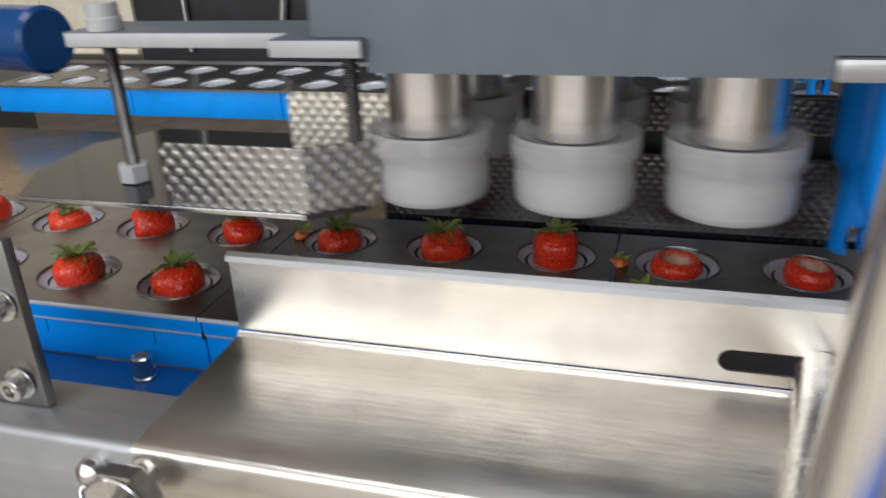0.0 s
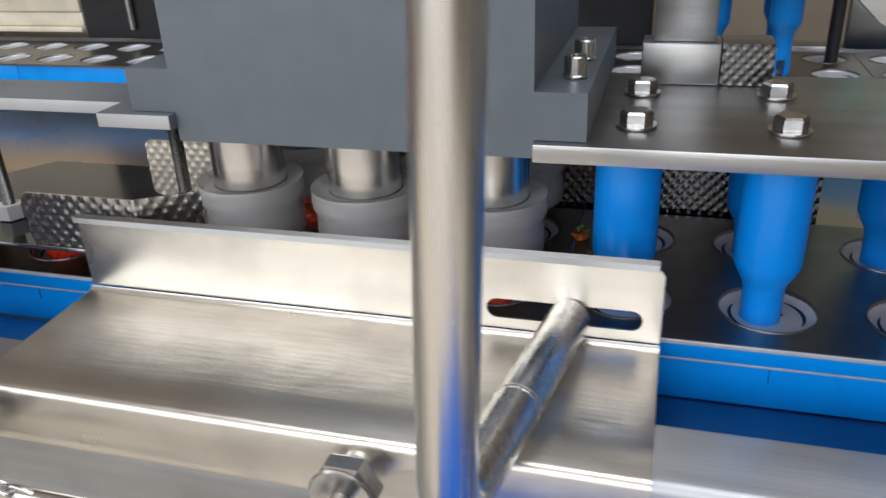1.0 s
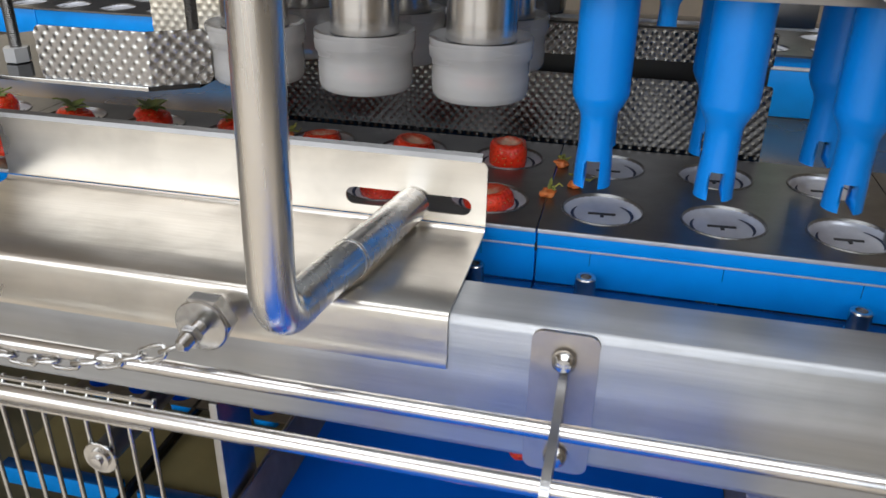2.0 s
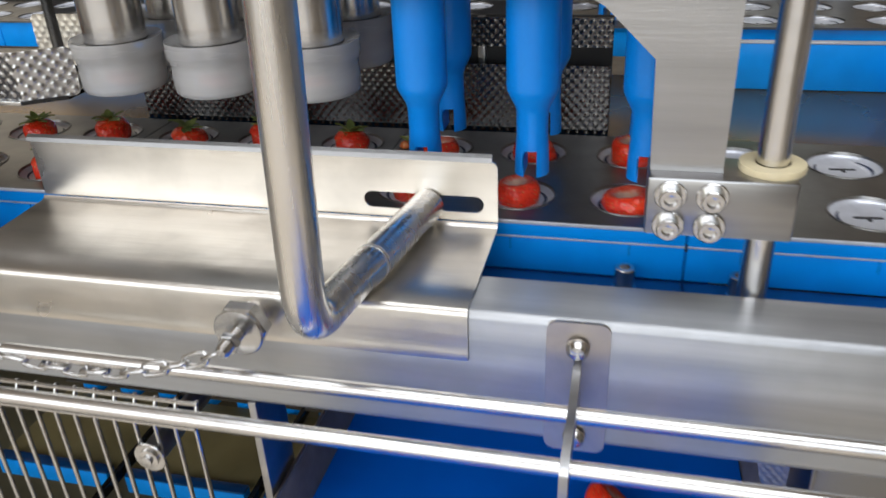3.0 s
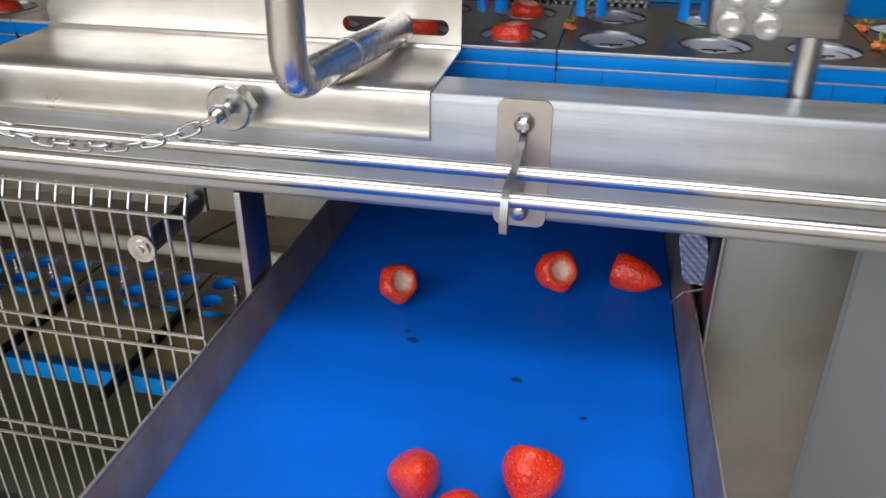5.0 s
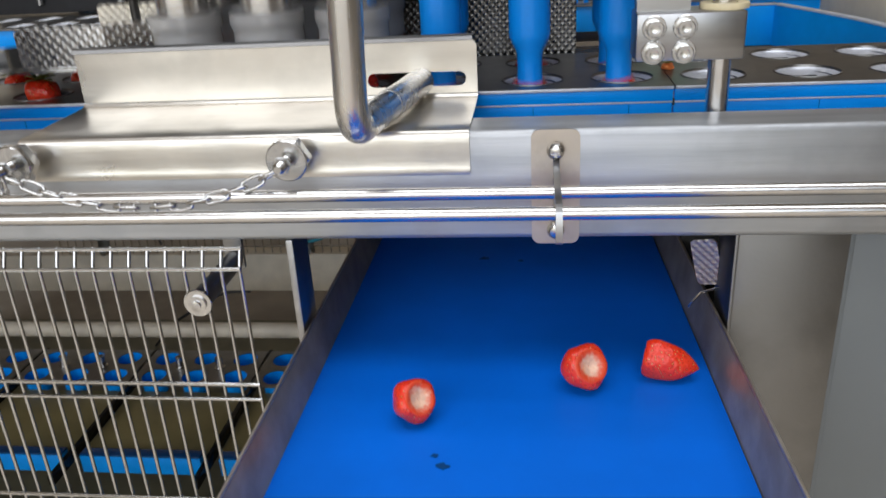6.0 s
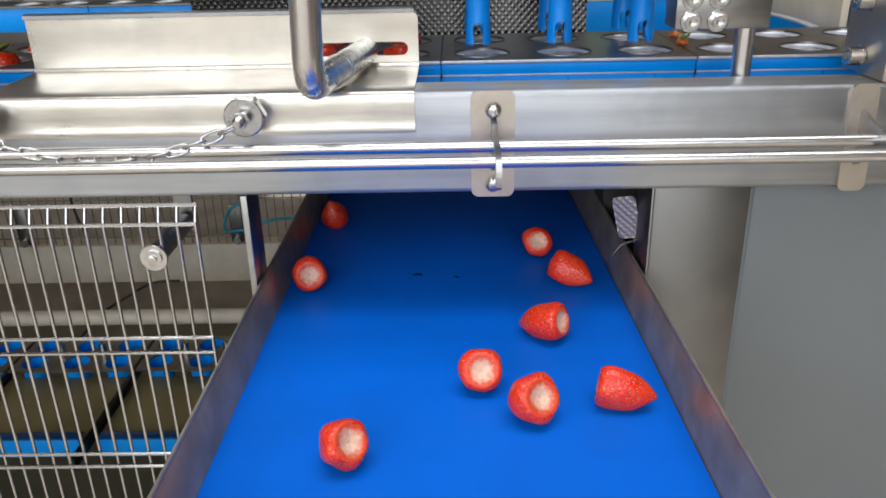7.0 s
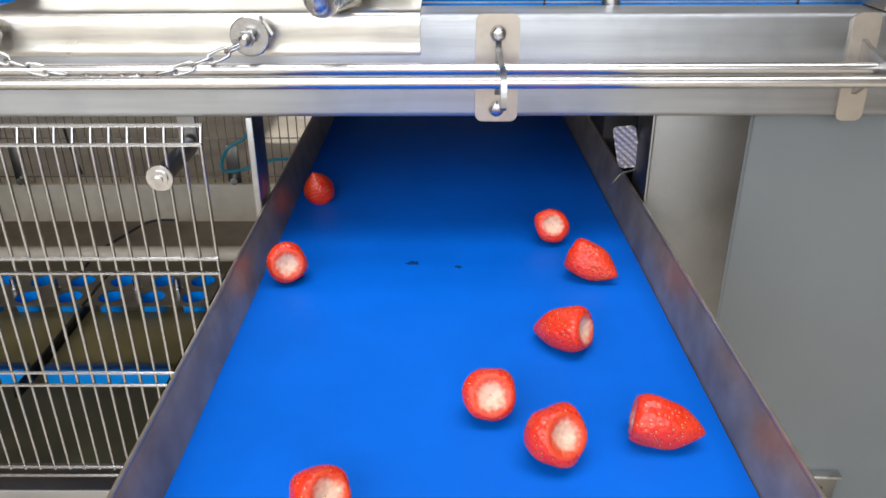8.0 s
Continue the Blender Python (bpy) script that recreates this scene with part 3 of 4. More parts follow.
# ---- wire guard on the left ----


def wire_guard():
    g = empty("wire_guard", "welded stainless wire mesh guard under the beam", "guard")
    xr, n = -0.2138, 45
    me_pts = [(0, -0.010, 0.474), (0, -0.010, 0.61), (0, -0.010, 0.757), (0, -0.010, 0.8766), (0, -0.008, 0.8835), (0, -0.001, 0.8985)]
    wire = to_mesh("upright_wire", sweep(me_pts, 0.0019, 8), BOLTM, 60)
    for k in range(n):
        ob = new("upright_wire", wire)
        ob.parent = g
        ob.matrix_basis = pose(xr - 0.01778 * k, 0, 0)
    cross = to_mesh("cross_wire", cyl(0.0018, xr - 0.01778 * (n - 1) - 0.003, xr + 0.002, pose(0, 0, 0, 0, 90, 0), 6, 0), BOLTM, 60)
    for z in (0.8975, 0.881, 0.758, 0.741, 0.6153, 0.5986, 0.480, 0.467):
        ob = new("cross_wire", cross)
        ob.parent = g
        ob.matrix_basis = pose(0, -0.0040 if z > 0.89 else -0.0130, z)
    st = empty("standoff", "round steel standoff with washer and cap screw", "standoff")
    m = Matrix.Translation((-0.2571, -0.0095, 0.8475)) @ FRONT
    part("barrel", cyl(0.0100, -0.090, 0.004, m), STEEL, st)
    part("washer", cyl(0.0136, 0.004, 0.0068, m, 32), BOLTM, st)
    part("cap", turned([(0.0085, 0.0068), (0.0085, 0.009), (0.0045, 0.0095), (0.0045, 0.012), (0.001, 0.013)], 20, m), BOLTM, st)
    part("bracket", box(-0.2685, -0.2485, 0.086, 0.092, 0.836, 0.93, 0.001), STEEL, st)


wire_guard()

# ---- carriers with six cups each ----
HX = (0.0445, 0.1338, 0.2230)
HY = (0.1755, 0.2730)


def carrier_plate(z, y0, y1, rows, r):
    return cut_plate([(0.0006, y0), (CARRIER - 0.0006, y0), (CARRIER - 0.0006, y1), (0.0006, y1)],
                     [circle(x, y, r, 32) for x in HX for y in rows], 0.003, pose(0, 0, z))


def cup_mesh():
    bm = turned([(0.0312, 0.0), (0.0316, 0.0012), (0.0306, 0.0014), (0.0296, -0.0006), (0.0284, -0.0024), (0.0240, -0.0040), (0.0150, -0.0048), (0.0080, -0.0050), (0.0004, -0.0050)],
                32, None, None, False)
    return to_mesh("cup", bm, CUPM, 60)


def slit_mesh():
    """A dark curved slit near the rim."""
    bm = bmesh.new()
    old = None
    for k in range(13):
        a = radians(14 - 42 + 7 * k)
        w = 0.0013 * math.sin(math.pi * (0.08 + 0.84 * k / 12))
        row = [bm.verts.new((r * math.cos(a), r * math.sin(a), z)) for r, z in ((0.0228 - w, -0.00385), (0.0228 + w, -0.0036))]
        if old:
            bm.faces.new((old[0], row[0], row[1], old[1]))
        old = row
    return to_mesh("slit_inlay", bm, SLITM, None)


def rim_mesh():
    bm = turned([(0.0310, -0.0010), (0.0318, 0.0006), (0.0314, 0.0016), (0.0303, 0.0016), (0.0297, 0.0002), (0.0292, -0.0022)], 36, None, None, False)
    return to_mesh("cup_rim", bm, LEGSTEEL, 60)


def slot_mesh():
    # black bar paints the shadow on the slot's far wall; its stem is a tab
    out = [(-0.0105, 0.0020), (-0.0014, 0.0020), (-0.0014, -0.0026), (0.0014, -0.0026), (0.0014, 0.0020), (0.0105, 0.0020), (0.0105, 0.0046), (-0.0105, 0.0046)]
    return to_mesh("slot_shade_and_tab", cut_plate(out, [], 0.001, pose(0, 0, -0.0042, 0, 0, 4)), BLACK, None)


CUP, SLIT, WELL, CUPRIM = cup_mesh(), slit_mesh(), slot_mesh(), rim_mesh()


def carrier(group):
    c = empty("cup_carrier", "blue plastic carrier with a dull steel plate and six cups", "carrier", None, group)
    part("top_plate", carrier_plate(1.006, 0.127, 0.322, HY, 0.031), TOPPLATE, c, "dull grey steel plate with six holes")
    w = CARRIER
    # blue side with a fine groove along it
    part("side_lip", box(0.0006, w - 0.0006, 0.1300, 0.1365, 0.9905, 1.0026, 0.0008), BLUE, c)
    part("side_wall", box(0.0006, w - 0.0006, 0.1322, 0.1400, 0.9595, 0.9893, 0.0010), BLUE, c)
    # pale strip paints the highlight that runs along the groove
    part("groove_highlight", box(0.0008, w - 0.0008, 0.1308, 0.1322, 0.9886, 0.9904, 0.0004), CUPM, c, "pale line painting the groove highlight")
    part("back_wall", box(0.0006, w - 0.0006, 0.310, 0.318, 0.9595, 1.0026, 0.001), BLUE, c)
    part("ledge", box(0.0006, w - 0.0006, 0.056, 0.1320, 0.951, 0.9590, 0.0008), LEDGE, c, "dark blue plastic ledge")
    part("front_edge", box(0.0008, w - 0.0008, 0.1256, 0.1268, 1.0030, 1.0058, 0.0003), CUPM, c, "pale front edge")
    part("seam_tab", box(-0.0009, 0.0009, 0.1294, 0.1330, 0.9865, 0.9925, 0.0003), BLACK, c, "black tab at the seam")
    for x in (0.040, 0.134, 0.226):
        part("tick", box(x - 0.0002, x + 0.0002, 0.1318, 0.1322, 0.978, 0.9880, 0), LEDGE, c, "fine score mark")
    for x in (0.039, 0.224):
        socket_screw(c, x, 0.117, 0.9592, 0.0076, 0.0175, None, 0.0085)
    for x in HX:
        for y in HY:
            for me, turn in ((CUP, 0), (SLIT, 0), (SLIT, 180), (WELL, 0), (CUPRIM, 0)):
                ob = new(me.name, me)
                ob.parent = c
                ob.matrix_basis = pose(x, y, 1.0052, 0, 0, turn)
    return c


FIRST, LAST = -4, 5
carriers = {}
proto = carrier("carriers on the front lane")
for i in range(FIRST, LAST + 1):
    carriers[i] = proto if i == FIRST else copy_thing(proto, Matrix())


def left_seam(i, t):
    return -0.0755 + V * (t - 3.5) - CARRIER * i


# back lane, the same carriers running the other way
back_carriers = []
for k in range(10):
    back_carriers.append(tagged(copy_thing(proto, Matrix()), "", "", "carriers on the rear lane"))


def back_seam(k, t):
    return -1.25 + CARRIER * k - V * t


def lower_carrier():
    c = empty("return_carrier", "upturned return carrier with blue cups and olive sheet", "carrier", None, "carriers on the lower return run")
    rows = (0.725, 0.795)
    part("hole_plate", cut_plate([(0.004, 0.69), (CARRIER - 0.004, 0.69), (CARRIER - 0.004, 0.83), (0.004, 0.83)],
                                 [circle(x, y, 0.026, 24) for x in HX for y in rows], 0.004, pose(0, 0, 0.29)), TOPPLATE, c)
    part("olive_sheet", box(0.010, CARRIER - 0.010, 0.488, 0.692, 0.268, 0.272, 0.0005), OLIVE, c, "olive stained steel sheet")
    part("front_bar", box(0.018, CARRIER - 0.018, 0.465, 0.487, 0.245, 0.281, 0.001), BLUE, c, "blue plastic front bar")
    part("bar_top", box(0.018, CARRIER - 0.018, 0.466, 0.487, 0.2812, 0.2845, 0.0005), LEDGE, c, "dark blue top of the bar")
    part("divider", box(CARRIER - 0.005, CARRIER + 0.005, 0.40, 0.84, 0.268, 0.288, 0.001), DARKSTEEL, c, "dark steel divider bar")
    for x in HX:
        for y in rows:
            part("blue_cup", turned([(0.0258, 0.0), (0.0255, -0.034), (0.015, -0.044), (0.0005, -0.0445)], 24, pose(x, y, 0.2885), None, False), BLUE, c)
    for x in (0.089, 0.178):
        socket_screw(c, x, 0.76, 0.2902, 0.0075, 0.026, None, 0.011)
    return c


lower = [lower_carrier()]
for k in range(7):
    lower.append(copy_thing(lower[0], Matrix()))


def lower_seam(k, t):
    return -0.64 - V * (t - 7.0) + CARRIER * (k - 3)


# ---- coring head ----


def fork_mesh():
    prof = [(0.0205, 0.0), (0.0205, -0.074), (0.0200, -0.0775), (0.0175, -0.083), (0.0142, -0.089), (0.0128, -0.094), (0.0125, -0.112),
            (0.0135, -0.128), (0.0140, -0.1455)]
    bm = turned(prof, 32)
    # a slot right through the tip leaves two prongs
    for x in (-0.0052, 0.0052):
        bmesh.ops.bisect_plane(bm, geom=bm.verts[:] + bm.edges[:] + bm.faces[:], plane_co=(x, 0, 0), plane_no=(1, 0, 0))
    bmesh.ops.bisect_plane(bm, geom=bm.verts[:] + bm.edges[:] + bm.faces[:], plane_co=(0, 0, -0.124), plane_no=(0, 0, 1))
    gone = [f for f in bm.faces if abs(f.calc_center_median().x) < 0.0051 and f.calc_center_median().z < -0.1241]
    bmesh.ops.delete(bm, geom=gone, context="FACES")
    for side in (-1, 1):
        vs = [v for v in bm.verts if abs(v.co.x - side * 0.0052) < 1e-5 and v.co.z < -0.1239]
        ring = sorted([v for v in vs], key=lambda v: (math.atan2(v.co.z + 0.135, v.co.y)))
        if len(ring) > 2:
            bm.faces.new(ring)
    vs = [v for v in bm.verts if abs(v.co.z + 0.124) < 1e-5 and abs(v.co.x) < 0.00525 and abs(v.co.y) > 0.003]
    ring = sorted(vs, key=lambda v: math.atan2(v.co.y, v.co.x))
    if len(ring) > 2:
        bm.faces.new(ring)
    return to_mesh("fork", bm, FORKBLUE, 40)


FORK = fork_mesh()
COLLAR = to_mesh("collar", turned([(0.0262, 0.0005), (0.0320, 0.0008), (0.0362, 0.0030), (0.0380, 0.0032), (0.0384, 0.0005), (0.0379, -0.0020), (0.0382, -0.0050),
                                   (0.0378, -0.0105), (0.0360, -0.0128), (0.0357, -0.0180), (0.0361, -0.0250), (0.0360, -0.0350), (0.0350, -0.0390), (0.0330, -0.0402),
                                   (0.0318, -0.0380), (0.0318, -0.018), (0.0262, -0.012)], 48, None, None, False), COLLARM, 60)


RIM = to_mesh("splash_rim", turned([(0.0362, 0.004), (0.0356, 0.008), (0.0346, 0.0125), (0.0341, 0.0125), (0.0349, 0.008), (0.0354, 0.004)], 40, None, None, False), RIMM, 60)


def head_shape():
    h = empty("coring_head", "grey coring head with spindles and blue push forks", "machine head")
    out = [(-0.3185, 1.1355), (-0.2865, 1.1355), (-0.2865, 1.1165), (-0.0525, 1.1165), (-0.0525, 1.1275), (-0.0225, 1.1275), (-0.0225, 1.1555), (-0.0525, 1.1555),
           (-0.0525, 1.50), (-0.2865, 1.50), (-0.2865, 1.1635), (-0.3185, 1.1635)]
    part("body", cut_plate(out, [], 0.207, pose(0, 0.128, 0, 90, 0, 0) @ pose(0, 0, 0)), GREYPAINT, h, "grey painted head block with two feet")
    for y in (0.165, 0.215):
        socket_screw(h, -0.034, y, 1.1558, 0.0068, 0.013, None, 0.0075)
    part("fork_plate", box(-0.0525, 0.216, 0.1215, 0.305, 1.1160, 1.1270, 0.001), STEEL, h, "thick stainless steel plate")
    for x in (0.003, 0.0885, 0.174):
        for y in (0.165, 0.243):
            hex_bolt(h, x, y, 1.1271)
    for x in (0.0, 0.0885, 0.177):
        for y in HY:
            ob = new("fork", FORK)
            ob.parent = h
            ob.matrix_basis = pose(x, y, 1.1162)
            tagged(ob, "blue plastic push fork")
    for x in (-0.267, -0.178, -0.089):
        for y in HY:
            sp = part("spindle", cyl(0.0258, -0.0450, 0.0005, pose(0, 0, 0), 40, 0.0008), CHROME, h, "polished steel spindle")
            place(sp, pose(x, y, 1.1165))
            ob = new("collar", COLLAR)
            ob.parent = sp
            ob.matrix_basis = pose(0, 0, -0.0440)
            tagged(ob, "frosted white plastic collar")
            ob = new("splash_rim", RIM)
            ob.parent = sp
            ob.matrix_basis = pose(0, 0, -0.0440)
            tagged(ob, "clear thin plastic rim")
            part("groove_ring", cyl(0.0263, -0.0440, -0.0424, None, 36, 0.0004), BLACK, sp, "dark ring at the spindle end")
            part("blade_tube", cyl(0.0125, -0.068, -0.044, None, 24), STEEL, sp)
    # left plate, threaded rods and the lower levelling plate with its dimpled guard
    # dark grey stands in for the dark machine mirrored in the metal top
    part("left_plate", cut_plate([(-0.50, 0.150), (-0.342, 0.150), (-0.342, 0.1215), (-0.2868, 0.1215), (-0.2868, 0.200), (-0.50, 0.200)], [], 0.0095, pose(0, 0, 1.1350)),
         GREYPAINT, h, "mounting plate with its top darkened for a reflection")
    part("plate_edge", box(-0.4995, -0.3425, 0.1490, 0.1499, 1.1260, 1.1345, 0.0002), WHITEPL, h, "pale plate edge")
    part("plate_edge", box(-0.3415, -0.2873, 0.1205, 0.1214, 1.1258, 1.1348, 0.0002), WHITEPL, h, "pale plate edge")
    for x, y in ((-0.307, 0.152), (-0.476, 0.160)):
        prof = []
        for k in range(66):
            prof += [(0.0042, 1.033 + k * 0.0015), (0.0048, 1.03375 + k * 0.0015)]
        r = part("threaded_rod", turned(prof, 14, pose(x, y, 0)), LEGSTEEL, h, "threaded steel rod", 60)
        part("nut", turned([(0.0105, 1.0345), (0.0105, 1.046)], 6, pose(x, y, 0)), WHITEPL, r, "pale lock nut", 25)
        part("nut", turned([(0.0112, 1.1353), (0.0112, 1.143), (0.0100, 1.1436), (0.0100, 1.152)], 20, pose(x, y, 0)), WHITEPL, r, "pale lock nut", 25)
    part("levelling_plate", cut_plate([(-0.54, 0.1196), (-0.330, 0.1196), (-0.30, 0.14), (-0.30, 0.29), (-0.54, 0.29), (-0.574, 0.24), (-0.568, 0.169)], [], 0.0035, pose(0, 0, 1.0335)), DARKSTEEL, h,
         "dark glossy levelling plate")
    part("levelling_plate_edge", box(-0.5395, -0.3305, 0.1184, 0.1194, 1.0302, 1.0334, 0.0003), BOLTM, h, "bright ground plate edge")
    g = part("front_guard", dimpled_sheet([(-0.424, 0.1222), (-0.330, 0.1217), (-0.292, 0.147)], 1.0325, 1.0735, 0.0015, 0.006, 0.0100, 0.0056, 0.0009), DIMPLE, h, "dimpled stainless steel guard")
    part("rear_guard", dimpled_sheet([(-0.385, 0.220), (-0.305, 0.220)], 1.037, 1.084, 0.0015, 0.006, 0.0092, 0.0052, 0.0009), LITDIMPLE, h, "dimpled stainless steel guard")
    # the darker blue stands in for shade from parts above the cylinder
    part("side_cylinder", cyl(0.024, -0.14, 0.02, pose(-0.578, 0.205, 1.122, 0, 90, -12), 32, 0.003), LEDGE, h, "blue plastic cylinder")
    # upright arm behind the fork plate and a dimpled box beside it
    part("rear_block", box(0.000, 0.053, 0.270, 0.302, 1.1273, 1.1560, 0.001), STEEL, h)
    part("rear_arm", box(0.007, 0.049, 0.274, 0.298, 1.1563, 1.50, 0.001), STEEL, h)
    dbox = part("dimpled_box", box(0.0535, 0.088, 0.2725, 0.304, 1.1273, 1.1560, 0.001), STEEL, h, "dimpled steel box")
    part("dimpled_face", dimpled_sheet([(0.0537, 0.2716), (0.0878, 0.2716)], 1.1275, 1.1558, 0.0006, 0.001, 0.0070, 0.0040, 0.0008), SHADEDIMPLE, dbox)
    return h


def strip_path(pts, z0, z1, th):
    bm = bmesh.new()
    loop = [Vector((x, y, 0)) for x, y in pts]
    off = []
    for k, p in enumerate(loop):
        d = (loop[min(k + 1, len(loop) - 1)] - loop[max(k - 1, 0)]).normalized()
        off.append(p + Vector((-d.y, d.x, 0)) * th)
    ring = loop + off[::-1]
    n, m = len(ring), len(loop)
    lo = [bm.verts.new((p.x, p.y, z0)) for p in ring]
    hi = [bm.verts.new((p.x, p.y, z1)) for p in ring]
    for j in range(n):
        bm.faces.new((lo[j], lo[(j + 1) % n], hi[(j + 1) % n], hi[j]))
    for r in (lo, hi):
        for j in range(m - 1):
            bm.faces.new((r[j], r[j + 1], r[n - 2 - j], r[n - 1 - j]))
    return bm


coring_head = head_shape()


def carriage_shape():
    c = empty("guide_carriage", "stainless steel guide carriage with clamp block and shaft", "carriage")
    part("clamp_block", box(0.1765, 0.2635, 0.0385, 0.078, 1.0450, 1.0835, 0.002), STEEL, c, "satin steel clamp block")
    for x in (0.1905, 0.2150):
        for z in (1.0525, 1.0725):
            socket_screw(c, x, 0.0383, z, 0.0070, 0.0090, FRONT, 0.0098)
    out = [(0.1775, 1.0837), (0.2205, 1.0837), (0.2205, 1.60), (0.02, 1.60), (0.02, 1.285), (0.0985, 1.2075), (0.145, 1.182), (0.1755, 1.152)]
    part("arm", cut_plate(out, [], 0.016, pose(0, 0.050, 0, 90, 0, 0)), STEEL, c, "flared stainless steel arm plate")
    part("shaft", cyl(0.0095, 0.90, 1.60, pose(0.2495, 0.061, 0), 28), CHROME, c, "polished guide shaft")
    part("bushing", turned([(0.0105, 0.0), (0.0195, 0.0), (0.0200, 0.002), (0.0195, 0.0045), (0.0105, 0.0045)], 32, pose(0.2495, 0.061, 1.0836), None, False), CREAM, c,
         "cream plastic bushing ring")
    part("lower_sheet", dimpled_sheet([(-0.36, 0.330), (0.142, 0.330)], 0.985, 1.0720, 0.002, 0.002, 0.0086, 0.0048, 0.0008), SHADEDIMPLE, c, "dimpled stainless steel back sheet")
    part("upper_sheet", dimpled_sheet([(-0.20, 0.352), (0.142, 0.352)], 1.084, 1.112, 0.002, 0.002, 0.0086, 0.0048, 0.0008), SHADEDIMPLE, c, "dimpled stainless steel back sheet")
    # added dark sheet paints the shade between the two back sheets
    part("backing", box(-0.30, 0.142, 0.3635, 0.3665, 0.985, 1.112, 0.0005), GAPSHADE, c, "added dark sheet standing in for the shaded gap")
    part("sheet_post", box(0.010, 0.018, 0.354, 0.362, 1.0085, 1.112, 0.001), STEEL, c)
    part("sheet_post", box(-0.250, -0.242, 0.354, 0.362, 1.0085, 1.112, 0.001), STEEL, c)
    return c


carriage = carriage_shape()

# ---- behind: middle trough, rear lane frame, rear unit ----


def behind():
    tagged(part("trough_sheet", box(-1.75, 0.46, 0.335, 0.775, 0.935, 0.940, 0.001), WARMSHEET, None, ""), "bright sheet steel trough between the two lanes", "sheet", kind="structure")
    tagged(part("rear_beam", box(-1.75, 1.75, 1.072, 1.12, 0.90, 1.0, 0.003), STEEL, None, ""), "stainless steel box beam along the machine back", "beam", kind="structure")
    gd = empty("end_guide", "blue plastic guide wall round the end of the trough", "guide")
    part("rear_wall", box(0.17, 0.436, 0.715, 0.727, 0.9405, 1.003, 0.001), BLUE, gd)
    part("rear_wall_edge", box(0.17, 0.436, 0.7145, 0.7275, 1.0032, 1.0056, 0.0004), CUPM, gd, "pale top edge")
    part("joint_gap", box(0.4365, 0.4415, 0.717, 0.727, 0.9405, 1.001, 0.0005), BLACK, gd, "black joint between two guide walls")
    side = [(0.4425, 0.722), (0.470, 0.625), (0.493, 0.535), (0.5055, 0.460), (0.508, 0.395), (0.503, 0.335)]
    part("side_wall", strip_path(side, 0.9405, 1.003, -0.012), BLUE, gd)
    part("side_wall_edge", strip_path(side, 1.0032, 1.0056, -0.0125), CUPM, gd, "pale top edge")
    part("end_sheet", box(0.530, 0.540, 0.34, 1.00, 0.90, 1.060, 0.001), TUBEW, gd, "pale sheet behind the guide")
    # rear unit: a plate with blue forks over the rear lane
    r = empty("rear_coring_head", "second grey head with blue forks over the rear lane", "machine head")
    part("plate", box(-0.02, 0.19, 0.80, 1.00, 1.150, 1.161, 0.001), STEEL, r)
    for x in (0.045, 0.135):
        for y in (0.85, 0.94):
            ob = new("fork", FORK)
            ob.parent = r
            ob.matrix_basis = pose(x, y, 1.1502)
    part("bracket_block", box(0.195, 0.245, 0.90, 0.96, 1.120, 1.150, 0.002), GREYPAINT, r, "grey painted block")
    part("bracket_stem", cyl(0.009, 1.0, 1.120, pose(0.212, 0.93, 0), 12), BLACK, r)
    part("body", box(-1.09, -0.04, 1.000, 1.066, 1.012, 1.9, 0.002), BLACK, r, "black machine body")
    part("body_strut", sweep([(-0.80, 0.992, 1.03), (-0.74, 0.992, 1.40), (-0.70, 0.992, 1.75)], 0.008, 10), STEEL, r)
    part("body_strut", sweep([(-0.98, 0.994, 1.03), (-0.985, 0.994, 1.75)], 0.006, 10), STEEL, r)
    hs = empty("rear_housing", "pale painted housing behind the rear lane", "housing")
    part("shell", box(-1.75, -1.096, 1.000, 1.068, 1.060, 1.9, 0.004), TUBEW, hs)
    part("bottom_edge", box(-1.75, -1.096, 0.994, 1.068, 1.0235, 1.0325, 0.002), TUBEW, hs)
    part("lower_shell", box(-1.75, -1.096, 1.004, 1.068, 1.033, 1.0595, 0.003), TUBEW, hs)
    part("end_seam", box(-1.30, -1.294, 0.9975, 0.9998, 1.061, 1.9, 0.0005), TUBEW, hs)
    fit = empty("rear_air_fitting", "teal air hoses with brass fitting behind the machine", "fitting")
    for x, z1 in ((0.285, 1.42), (0.355, 1.40)):
        part("hose", sweep([(x, 1.062, 1.10), (x + 0.006, 1.060, 1.22), (x - 0.004, 1.062, z1)], 0.008, 12), TEAL, fit)
    part("fitting", turned([(0.010, 1.06), (0.014, 1.07), (0.014, 1.10), (0.010, 1.11)], 6, pose(0.320, 1.062, 0.06)), CREAM, fit, "brass coloured fitting", 25)
    part("manifold", box(0.25, 0.38, 1.05, 1.071, 1.0003, 1.10, 0.002), LEGSTEEL, fit)
    part("column", box(-0.09, -0.04, 1.074, 1.118, 1.0005, 1.9, 0.002), STEEL, r)
    part("column", box(0.40, 0.45, 1.074, 1.118, 1.0005, 1.9, 0.002), STEEL, r)
    part("column", box(-0.95, -0.90, 1.074, 1.118, 1.0005, 1.9, 0.002), STEEL, r)


behind()


